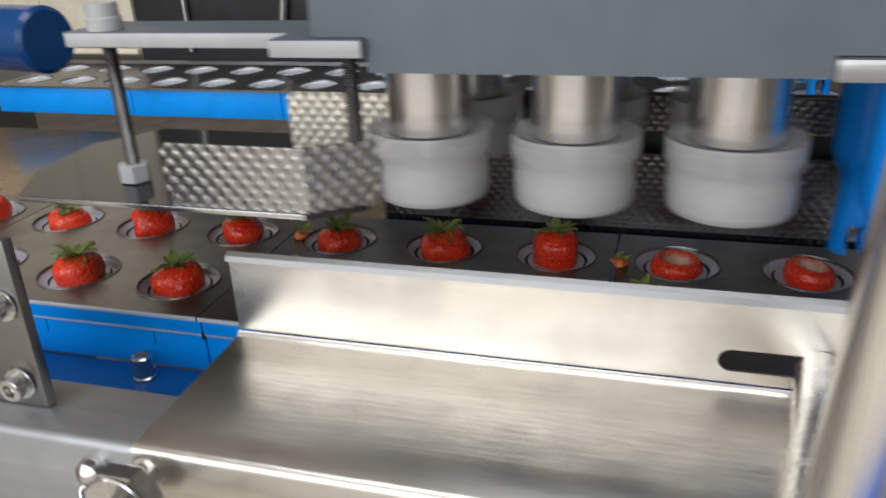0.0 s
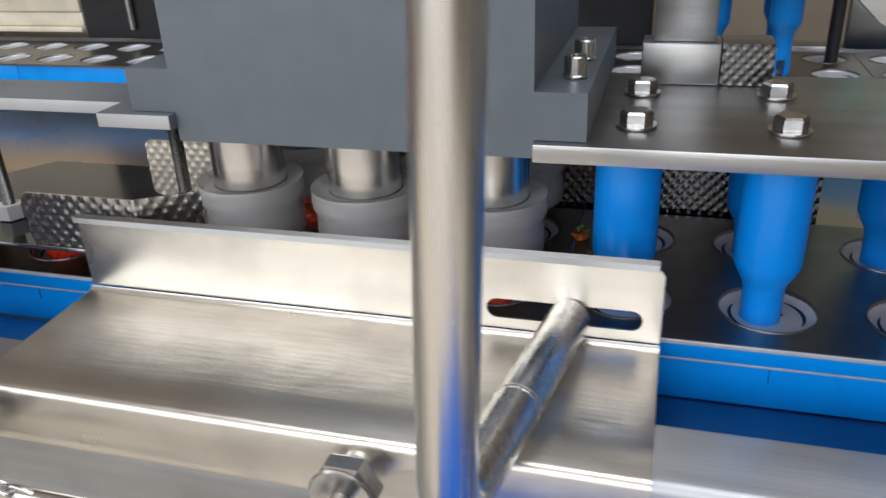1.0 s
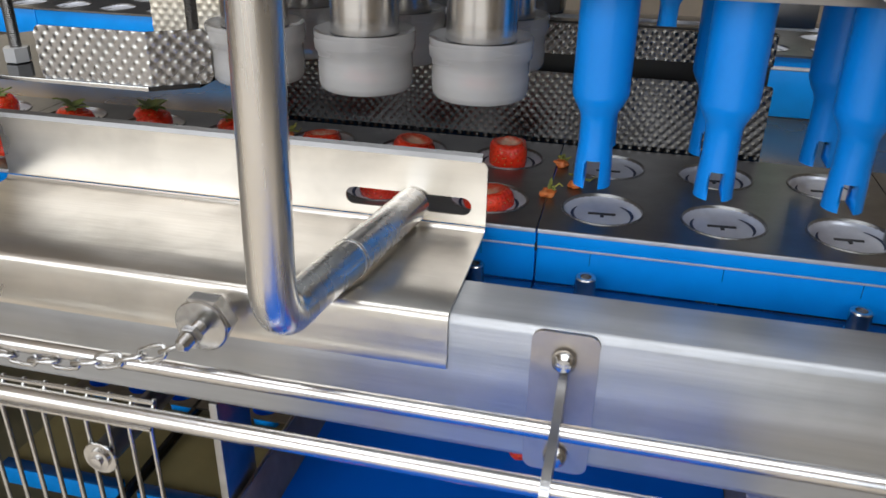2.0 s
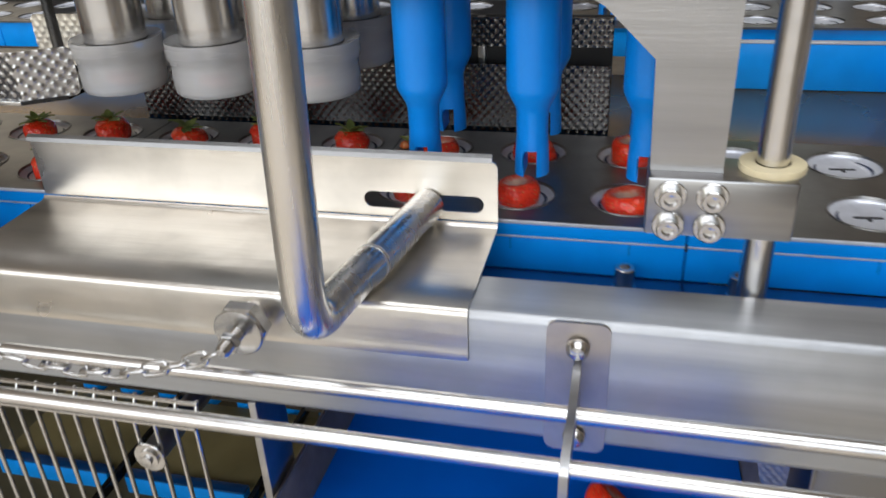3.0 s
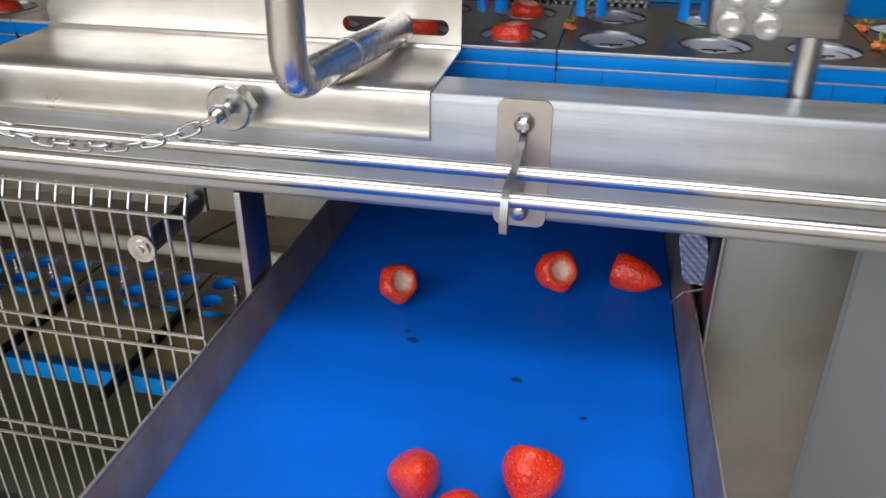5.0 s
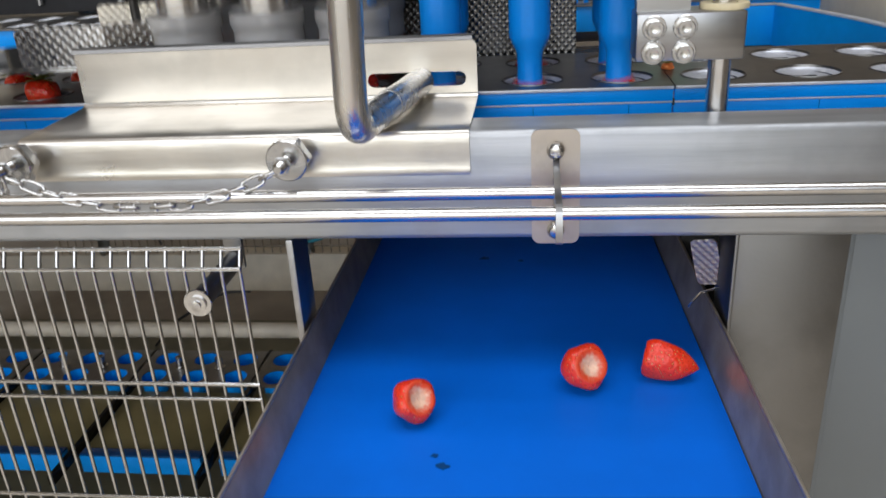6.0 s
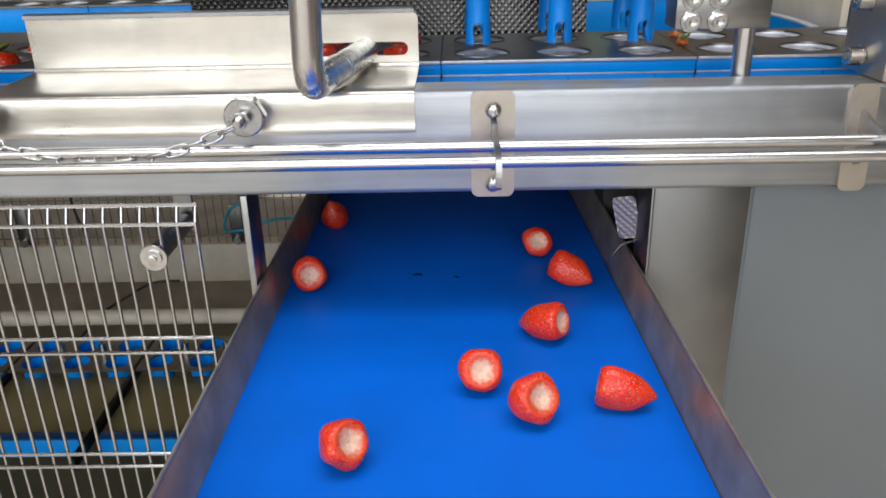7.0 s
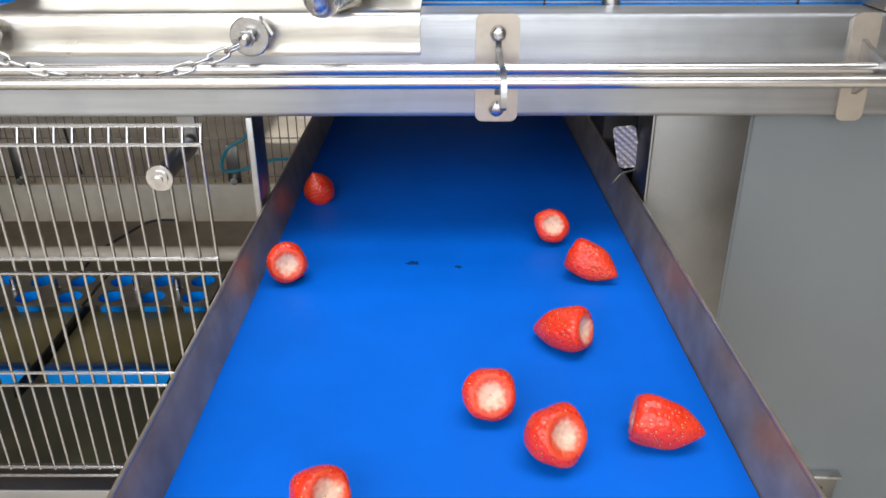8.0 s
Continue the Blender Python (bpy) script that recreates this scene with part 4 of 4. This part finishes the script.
def inside_below():
    tagged(part("return_pipe", cyl(0.018, -1.75, -0.20, pose(0, 0.885, 0.312, 0, 90, 0), 20), TUBEW), "grey-white pipe along the lower return run", "pipe")
    tagged(part("lower_rear_beam", box(-1.75, 1.75, 1.30, 1.36, 0.205, 0.318, 0.003), TUBEW), "pale lower beam at the machine back", "beam", kind="structure")
    tagged(part("drip_floor", box(-1.75, 0.22, 0.03, 1.30, 0.10, 0.112, 0.001), DRIP), "dark stained drip floor inside the machine", "sheet", kind="structure")
    tagged(part("lower_front_beam", box(-1.75, 0.22, -0.01, 0.04, 0.36, 0.44, 0.003), STEEL), "stainless steel lower front beam", "beam", kind="structure")
    tagged(part("left_end_panel", box(-1.76, -1.752, 0.03, 1.40, 0.0, 0.90, 0.001), PANELPAINT), "grey painted end panel of the machine", "panel", kind="structure")
    g = empty("rear_wire_guard", "wire mesh guard at the machine back", "guard")
    wire = to_mesh("upright_wire", cyl(0.0018, 0.32, 0.56, None, 6, 0), BOLTM, 60)
    for k in range(50):
        ob = new("upright_wire", wire)
        ob.parent = g
        ob.matrix_basis = pose(-1.30 + 0.024 * k, 1.31, 0)
    for z in (0.34, 0.45, 0.55):
        part("cross_wire", cyl(0.0018, -1.31, -0.11, pose(0, 1.306, z, 0, 90, 0), 6, 0), BOLTM, g)
    for x in (-1.158, -0.568):
        hg = empty("rear_clip", "dull steel clip on the rear wire guard", "clip")
        part("strap", box(x - 0.018, x + 0.018, 1.292, 1.299, 0.325, 0.435, 0.004), LEGSTEEL, hg)
        part("bolt", cyl(0.011, 0, 0.012, Matrix.Translation((x, 1.292, 0.335)) @ FRONT, 16), BOLTM, hg)
    for pts, mat, lab in (
            ([(-0.490, 1.24, 0.52), (-0.514, 1.24, 0.472), (-0.558, 1.24, 0.446), (-0.580, 1.24, 0.409), (-0.578, 1.24, 0.381), (-0.527, 1.24, 0.385), (-0.465, 1.24, 0.408), (-0.401, 1.24, 0.415), (-0.20, 1.24, 0.425)], HOSE, "teal air hose behind the machine"),
            ([(-0.997, 1.15, 0.099), (-0.927, 1.15, 0.177), (-0.841, 1.15, 0.232), (-0.764, 1.15, 0.273), (-0.692, 1.15, 0.278)], BLACK, "black cable hanging behind the machine"),
            ([(-1.009, 1.29, 0.493), (-1.002, 1.29, 0.426), (-0.985, 1.29, 0.354)], BLACK, "black cable hanging behind the machine")):
        sm = []
        for k in range(len(pts) - 1):
            p0, p1, p2, p3 = (Vector(pts[max(0, min(len(pts) - 1, k + d))]) for d in (-1, 0, 1, 2))
            for j in range(6):
                u = j / 6
                sm.append(0.5 * (2 * p1 + (p2 - p0) * u + (2 * p0 - 5 * p1 + 4 * p2 - p3) * u * u + (3 * p1 - p0 - 3 * p2 + p3) * u ** 3))
        sm.append(Vector(pts[-1]))
        tagged(part("air_hose" if mat is HOSE else "cable", sweep(sm, 0.0042 if mat is HOSE else 0.0034, 8), mat), lab, "hose")


inside_below()


def left_bracket():
    b = empty("left_bracket", "satin steel bracket with socket screws on the beam", "bracket")
    part("plate", box(-0.56, -0.4715, 0.0200, 0.0275, 1.0006, 1.105, 0.0015), LEGSTEEL, b)
    for x, z in ((-0.4855, 1.0165), (-0.4830, 1.0665), (-0.53, 1.0165), (-0.53, 1.0665)):
        socket_screw(b, x, 0.0198, z, 0.0070, 0.010, FRONT, 0.0098)


left_bracket()

# ---- strawberries ----


def berry_mesh(seed, length, radius):
    rnd = random.Random(seed)
    seg, bm = 28, bmesh.new()
    prof = []
    n = 16
    tip = rnd.uniform(0.62, 0.95)
    for k in range(n + 1):
        u = k / n                       # 0 at the tip, 1 at the cut rim
        r = math.sin(min(1, u * 1.34) * math.pi / 2) ** tip if u < 0.746 else 1 - 0.30 * ((u - 0.746) / 0.254) ** 2.2
        prof.append((max(0.0006, radius * r), -length * 0.55 + length * u * 0.96))
    prof[-1] = (radius * rnd.uniform(0.60, 0.72), prof[-2][1] + 0.0006)
    ox, oy = rnd.uniform(-9, 9), rnd.uniform(-9, 9)
    rings = []
    sq = rnd.uniform(0.88, 1.08)
    for r, z in prof:
        ring = []
        for k in range(seg):
            a = 2 * math.pi * k / seg
            w = 1 + 0.17 * noise.noise((math.cos(a) * 1.2 + ox, math.sin(a) * 1.2 + oy, z * 45))
            ring.append(bm.verts.new((r * w * math.cos(a) * sq, r * w * math.sin(a), z)))
        rings.append(ring)
    for a, b in zip(rings, rings[1:]):
        for k in range(seg):
            bm.faces.new((a[k], a[(k + 1) % seg], b[(k + 1) % seg], b[k]))
    bm.faces.new(rings[0][::-1])
    return to_mesh("strawberry", bm, SKIN, 80), prof[-1], sq


def cavity_mesh(rim, sq, seed):
    r, z = rim
    bm = turned([(r * 1.16, z - 0.0008), (r * 1.06, z + 0.0002), (r * 0.92, z + 0.0001), (r * 0.6, z - 0.0024), (r * 0.3, z - 0.0040), (0.0004, z - 0.0046)], 28, None, None, False)
    for v in bm.verts:
        v.co.x *= sq
        v.co.z += 0.0008 * noise.noise(v.co * 300 + Vector((seed, 0, 0)))
    return to_mesh("core_cavity", bm, FLESH, 80)


def calyx_mesh(seed):
    rnd = random.Random(100 + seed)
    bm = bmesh.new()
    n = rnd.randint(10, 14)
    hub = bm.verts.new((0, 0, 0.0025))
    for k in range(n):
        a = 2 * math.pi * k / n + rnd.uniform(-0.2, 0.2)
        L, w, lift, curl = rnd.uniform(0.010, 0.017), rnd.uniform(0.0024, 0.0042), rnd.uniform(-0.1, 1.3), rnd.uniform(-0.9, 0.6)
        rows = []
        for j in range(1, 6):
            u = j / 5
            d = 0.002 + L * u
            z = 0.001 + L * lift * u * (1 - 0.5 * u) + 0.004 * curl * u * u
            ww = w * math.sin(math.pi * min(1, 0.22 + 0.78 * u)) + 0.0002
            c, s = math.cos(a), math.sin(a)
            rows.append([bm.verts.new((c * d - s * o * ww, s * d + c * o * ww, z + abs(o) * 0.0009)) for o in (-1, 0, 1)])
        for q in range(2):
            bm.faces.new((hub, rows[0][q + 1], rows[0][q]))
        for r0, r1 in zip(rows, rows[1:]):
            for q in range(2):
                bm.faces.new((r0[q], r0[q + 1], r1[q + 1], r1[q]))
    ret = bmesh.ops.extrude_face_region(bm, geom=bm.faces[:])
    bmesh.ops.translate(bm, vec=(0, 0, -0.0004), verts=[g for g in ret["geom"] if isinstance(g, bmesh.types.BMVert)])
    return to_mesh("strawberry_calyx", bm, LEAF, 70)


BERRIES = [(lambda me, rim, sq: (me, cavity_mesh(rim, sq, s)))(*berry_mesh(s, L, R)) for s, (L, R) in enumerate(
    ((0.046, 0.0192), (0.040, 0.0192), (0.043, 0.0176), (0.053, 0.0180), (0.038, 0.0185), (0.045, 0.0200)))]
CALYXES = [calyx_mesh(s) for s in range(5)]
PLUG = to_mesh("crown_plug", turned([(0.0168, -0.0065), (0.0154, -0.0028), (0.0128, -0.0002), (0.0080, 0.0014), (0.0004, 0.0020)], 24, None, None, False), SKIN, 80)
CROWN = (0.0189, 0.0164, 0.0176, 0.0217, 0.0156, 0.0185)


def strawberry(kind, group):
    me, cav = BERRIES[kind]
    ob = tagged(new("strawberry", me), "fresh red strawberry with its core cut out", "strawberry", group)
    c = new("core_cavity", cav)
    c.parent = ob
    tagged(c, "pale hollow core")
    return ob


def facing(d, spin=0):
    return Vector(d).normalized().to_track_quat("Z", "Y") @ Euler((0, 0, radians(spin))).to_quaternion()


def head_x(t):
    """Place of the first fork along the machine: it runs with the carriers, then swings back."""
    keys = ((0, -0.016), (0.1, -0.036), (0.2, -0.054), (0.3, -0.066), (0.4, -0.0715), (0.5, -0.0705), (0.6, -0.0640), (0.7, -0.0560), (0.8, -0.0465), (1.0, -0.0275),
            (1.25, -0.0012), (1.5, 0.0246), (1.7, 0.0448), (1.87, 0.0625), (2.0, 0.0695), (2.13, 0.0690), (2.25, 0.057), (2.4, 0.025), (2.565, -0.016))
    p = t % 2.565
    for (a, va), (b, vb) in zip(keys, keys[1:]):
        if a <= p <= b:
            return va + (vb - va) * (p - a) / (b - a)
    return keys[-1][1]


def head_z(t):
    keys = ((0, 0.056), (0.79, 0.056), (0.835, 0.035), (0.875, 0.006), (0.91, 0.0), (1.68, 0.0), (1.735, 0.010), (1.835, 0.034), (1.90, 0.056), (2.565, 0.056))
    p = t % 2.565
    for (a, va), (b, vb) in zip(keys, keys[1:]):
        if a <= p <= b:
            return va + (vb - va) * (p - a) / (b - a)
    return 0.056


BELT_V, BELT_Z = 0.151, 0.7705
# resting places: carrier, column, row, x, y at the named second, that second, direction of the cut, berry kind
LANDED = (
    (1, 0, 1, -0.125, 0.266, 7.0, (0.15, 0.35, -0.9), 2), (1, 0, 0, -0.126, 0.075, 7.0, (0.25, -0.9, 0.30), 1),
    (1, 2, 1, 0.131, 0.160, 7.0, (0.0, -0.9, 0.42), 4), (1, 2, 0, 0.158, 0.079, 7.0, (-0.8, 0.55, 0.25), 3),
    (1, 1, 1, 0.119, -0.039, 7.0, (0.80, -0.52, 0.30), 3), (1, 1, 0, 0.055, -0.126, 7.0, (0.05, -0.88, 0.48), 1),
    (0, 1, 1, 0.094, -0.171, 7.0, (0.45, -0.72, 0.52), 5), (0, 2, 1, 0.169, -0.156, 7.0, (-0.93, 0.22, 0.12), 3),
    (0, 0, 1, -0.053, -0.227, 7.0, (0.62, -0.52, 0.56), 0), (0, 0, 0, 0.028, -0.118, 4.7, (-0.2, 0.45, -0.6), 3),
    (0, 1, 0, 0.060, -0.150, 4.7, (0.75, -0.1, 0.3), 2), (0, 2, 0, 0.104, -0.105, 4.7, (0.1, 0.75, 0.55), 5),
    (-1, 0, 0, 0.040, 0.040, 2.8, (-0.5, 0.5, -0.5), 0), (-1, 1, 0, 0.094, 0.087, 2.8, (0.5, 0.3, 0.6), 5),
    (-1, 2, 0, 0.15, -0.16, 2.8, (0.6, -0.5, 0.3), 2), (-1, 0, 1, -0.08, -0.20, 2.8, (-0.6, -0.5, 0.3), 1),
    (-1, 1, 1, 0.00, -0.13, 2.8, (0.1, -0.8, 0.4), 4), (-1, 2, 1, 0.12, -0.06, 2.8, (-0.7, 0.2, 0.3), 3),
)


# bounces of the berries of one carrier: column, row -> seconds after the drop, x, y
BOUNCES = {
    (0, 0): ((0.235, -0.037, 0.187), (0.335, -0.083, 0.182), (0.435, -0.117, 0.176), (0.535, -0.122, 0.165)),
    (1, 0): ((0.235, 0.126, 0.111), (0.335, 0.116, 0.043), (0.435, 0.084, -0.021), (0.535, 0.079, -0.040)),
    (1, 1): ((0.235, 0.145, 0.200), (0.335, 0.154, 0.107), (0.435, 0.155, 0.085), (0.535, 0.142, 0.064)),
    (2, 0): ((0.235, 0.096, 0.209), (0.335, 0.138, 0.178), (0.435, 0.156, 0.178), (0.535, 0.163, 0.175)),
    (2, 1): ((0.235, 0.150, 0.300), (0.335, 0.129, 0.284), (0.435, 0.125, 0.230), (0.535, 0.135, 0.238)),
}


def times(step=0.25):
    out = [0.0, 0.07]
    t = step
    while t < 7.95:
        out.append(round(t, 4))
        t += step
    return out + [7.93, 8.0]


def hole(i, col, row, t):
    return Vector((left_seam(i, t) + HX[col], HY[row], 1.003))


def berry_rows(i, col, row, land, spin, dz):
    drop = 3.40 + 2.565 * i
    up = Euler((radians(6 * math.sin(spin)), radians(7 * math.cos(spin * 1.7)), radians(spin * 40))).to_quaternion()
    rows = []
    for t in times():
        if land is None or t < drop - 0.02:
            rows.append((t, Matrix.Translation(hole(i, col, row, t) + Vector((0, 0, dz))) @ up.to_matrix().to_4x4()))
    if land is None:
        return rows
    x, y, t0, d, rad = land
    end = facing(d, spin * 25)
    h = hole(i, col, row, drop)
    def rest(t):
        roll = max(0.0, min(1.0, (drop + 0.85 - t) / 0.42)) if i == 1 and col == 1 else 0.0
        return Vector((x + 0.022 * roll, y - BELT_V * (t - t0) + 0.018 * roll, BELT_Z + rad))
    steps = ((0.0, h + Vector((0, 0, dz)), 0.0), (0.07, h + Vector((0.004, 0, -0.045)), 0.12))
    far = rest(drop + 0.62)
    mid = h.lerp(far, 0.35)
    hop = h.lerp(far, 0.7)
    steps += ((0.19, Vector((mid.x, mid.y, BELT_Z + rad + 0.004)), 0.45), (0.30, Vector((hop.x, hop.y, BELT_Z + rad + 0.032)), 0.72),
              (0.41, Vector((far.x, far.y + 0.03, BELT_Z + rad)), 0.92), (0.50, rest(drop + 0.50), 1.0))
    if i == 1 and (col, row) in BOUNCES:
        steps = steps[:2] + tuple((dt, Vector((bx, by, BELT_Z + rad + 0.002)), u) for (dt, bx, by), u in zip(BOUNCES[(col, row)], (0.42, 0.66, 0.88, 1.0)))
    for dt, p, u in steps:
        if drop + dt >= 0:
            rows.append((drop + dt, Matrix.Translation(p) @ up.slerp(end, u).to_matrix().to_4x4()))
    for t in times():
        if t > drop + 0.58:
            rows.append((t, Matrix.Translation(rest(t)) @ end.to_matrix().to_4x4()))
    return rows


moving = []
landed = {(i, c, r): (x, y - 0.004, t0, d, k) for i, c, r, x, y, t0, d, k in LANDED}
n_berry = 0
for i in range(-1, LAST + 1):
    for col in range(3):
        for row in range(2):
            n_berry += 1
            info = landed.get((i, col, row))
            kind = info[4] if info else (n_berry * 5 + i) % 6
            ob = strawberry(kind, "strawberries going through the machine")
            rad = (0.0175, 0.0180, 0.0165, 0.0165, 0.0172, 0.0185)[kind]
            dz = -0.001 - 0.003 * ((n_berry * 7) % 3)
            land = (info[0], info[1], info[2], info[3], rad) if info else None
            spin = n_berry * 1.3
            moving.append((ob, berry_rows(i, col, row, land, spin, dz)))
            if i < 0:
                continue
            cal = tagged(new("strawberry_calyx", CALYXES[n_berry % 5]), "green leafy strawberry calyx", "calyx", "calyxes on the uncored strawberries")
            plug = new("crown_plug", PLUG)
            plug.parent = cal
            tagged(plug, "red rounded crown of the berry")
            cut = 3.5 + 2.565 * (i - 1)
            up = Euler((radians(6 * math.sin(spin)), radians(7 * math.cos(spin * 1.7)), radians(n_berry * 77))).to_quaternion().to_matrix().to_4x4()
            rows = []
            for t in times():
                if t < cut + 0.02:
                    rows.append((t, Matrix.Translation(hole(i, col, row, t) + Vector((0, 0, dz + CROWN[kind]))) @ up))
                elif t > cut + 0.1:
                    rows.append((t, Matrix.Translation((head_x(t) - 0.267 + 0.089 * col, HY[row], 1.045 + head_z(t))) @ up))
            moving.append((cal, rows))

# loose leaf scraps and orange core bits that ride on the plates


def scrap_mesh(seed):
    rnd = random.Random(300 + seed)
    bm = bmesh.new()
    for k in range(rnd.randint(3, 5)):
        a, L, w = rnd.uniform(0, 6.28), rnd.uniform(0.007, 0.013), rnd.uniform(0.0016, 0.0028)
        rows = []
        for j in range(5):
            u = j / 4
            ww = w * math.sin(math.pi * (0.15 + 0.82 * u))
            z = 0.0012 + 0.006 * u * rnd.uniform(0.2, 1.0)
            rows.append([bm.verts.new((math.cos(a) * L * u - math.sin(a) * o * ww, math.sin(a) * L * u + math.cos(a) * o * ww, z + abs(o) * 0.0008)) for o in (-1, 0, 1)])
        for r0, r1 in zip(rows, rows[1:]):
            for q in range(2):
                bm.faces.new((r0[q], r0[q + 1], r1[q + 1], r1[q]))
    ret = bmesh.ops.extrude_face_region(bm, geom=bm.faces[:])
    bmesh.ops.translate(bm, vec=(0, 0, -0.0005), verts=[g for g in ret["geom"] if isinstance(g, bmesh.types.BMVert)])
    return to_mesh("leaf_scrap", bm, SCRAPLEAF, 70)


def bit_mesh(seed):
    bm = bmesh.new()
    bmesh.ops.create_icosphere(bm, subdivisions=3, radius=0.0062)
    for v in bm.verts:
        v.co *= 1 + 0.45 * noise.noise(v.co * 230 + Vector((seed * 3.1, 0, 0)))
        v.co.z *= 0.62
    return to_mesh("core_scrap", bm, BIT, 80)


SCRAPS, BITS = [scrap_mesh(k) for k in range(5)], [bit_mesh(k) for k in range(3)]
for i, x, y, s in ((-1, 0.004, 0.262, 1), (-1, 0.000, 0.190, 3), (-2, 0.008, 0.258, 0), (0, 0.012, 0.268, 4), (0, 0.004, 0.205, 2), (-1, 0.020, 0.215, 4), (-2, 0.205, 0.200, 2)):
    bit = tagged(new("core_scrap", BITS[s % 3]), "small orange core scrap with leaves on the carrier plate", "scrap")
    leaf = new("leaf_scrap", SCRAPS[s])
    leaf.parent = bit
    leaf.matrix_basis = pose(-0.002, 0.001, 0.0028, 8, 6, 40 * s)
    tagged(leaf, "yellowish green leaf scrap")
    moving.append((bit, [(t, pose(left_seam(i, t) + x, y, 1.0092, 0, 0, 50 * s)) for t in times()]))


def belt_mark(x, y, t0, r, seed):
    bm = bmesh.new()
    rnd = random.Random(seed)
    vs = [bm.verts.new((r * rnd.uniform(0.5, 1.2) * math.cos(a), r * rnd.uniform(0.3, 0.8) * math.sin(a), 0.0003)) for a in [2 * math.pi * k / 9 for k in range(9)]]
    f = bm.faces.new(vs)
    ret = bmesh.ops.extrude_face_region(bm, geom=[f])
    bmesh.ops.translate(bm, vec=(0, 0, -0.0005), verts=[g for g in ret["geom"] if isinstance(g, bmesh.types.BMVert)])
    ob = tagged(part("juice_spot", bm, LEDGE, None, "", None), "dark wet juice spot on the blue belt", "spot")
    moving.append((ob, [(t, pose(x, min(0.8, y - BELT_V * (t - t0)), BELT_Z + 0.0006)) for t in times()]))


for k, (x, y, t0, r) in enumerate(((0.078, -0.149, 5.8, 0.005), (-0.027, -0.100, 5.8, 0.004), (-0.020, -0.112, 5.8, 0.006), (-0.009, 0.028, 7.5, 0.007), (0.035, 0.02, 7.5, 0.004),
                                   (0.135, -0.02, 4.7, 0.003))):
    belt_mark(x, y, t0, r, k)


def motions():
    fine = [round(0.1 * k, 2) for k in range(81)]
    walk(coring_head, [(t, pose(head_x(t), 0, head_z(t))) for t in fine])
    walk(carriage, [(t, pose(head_x(t), 0, 0)) for t in fine])
    for i, c in carriers.items():
        walk(c, [(t, pose(left_seam(i, t), 0, 0)) for t in times()])
    for k, c in enumerate(back_carriers):
        walk(c, [(t, pose(back_seam(k, t) + CARRIER, 1.122, 0, 0, 0, 180)) for t in times()])
    for k, c in enumerate(lower):
        walk(c, [(t, pose(lower_seam(k, t), 0, 0)) for t in times()])
    for ob, rows in moving:
        walk(ob, rows)


motions()
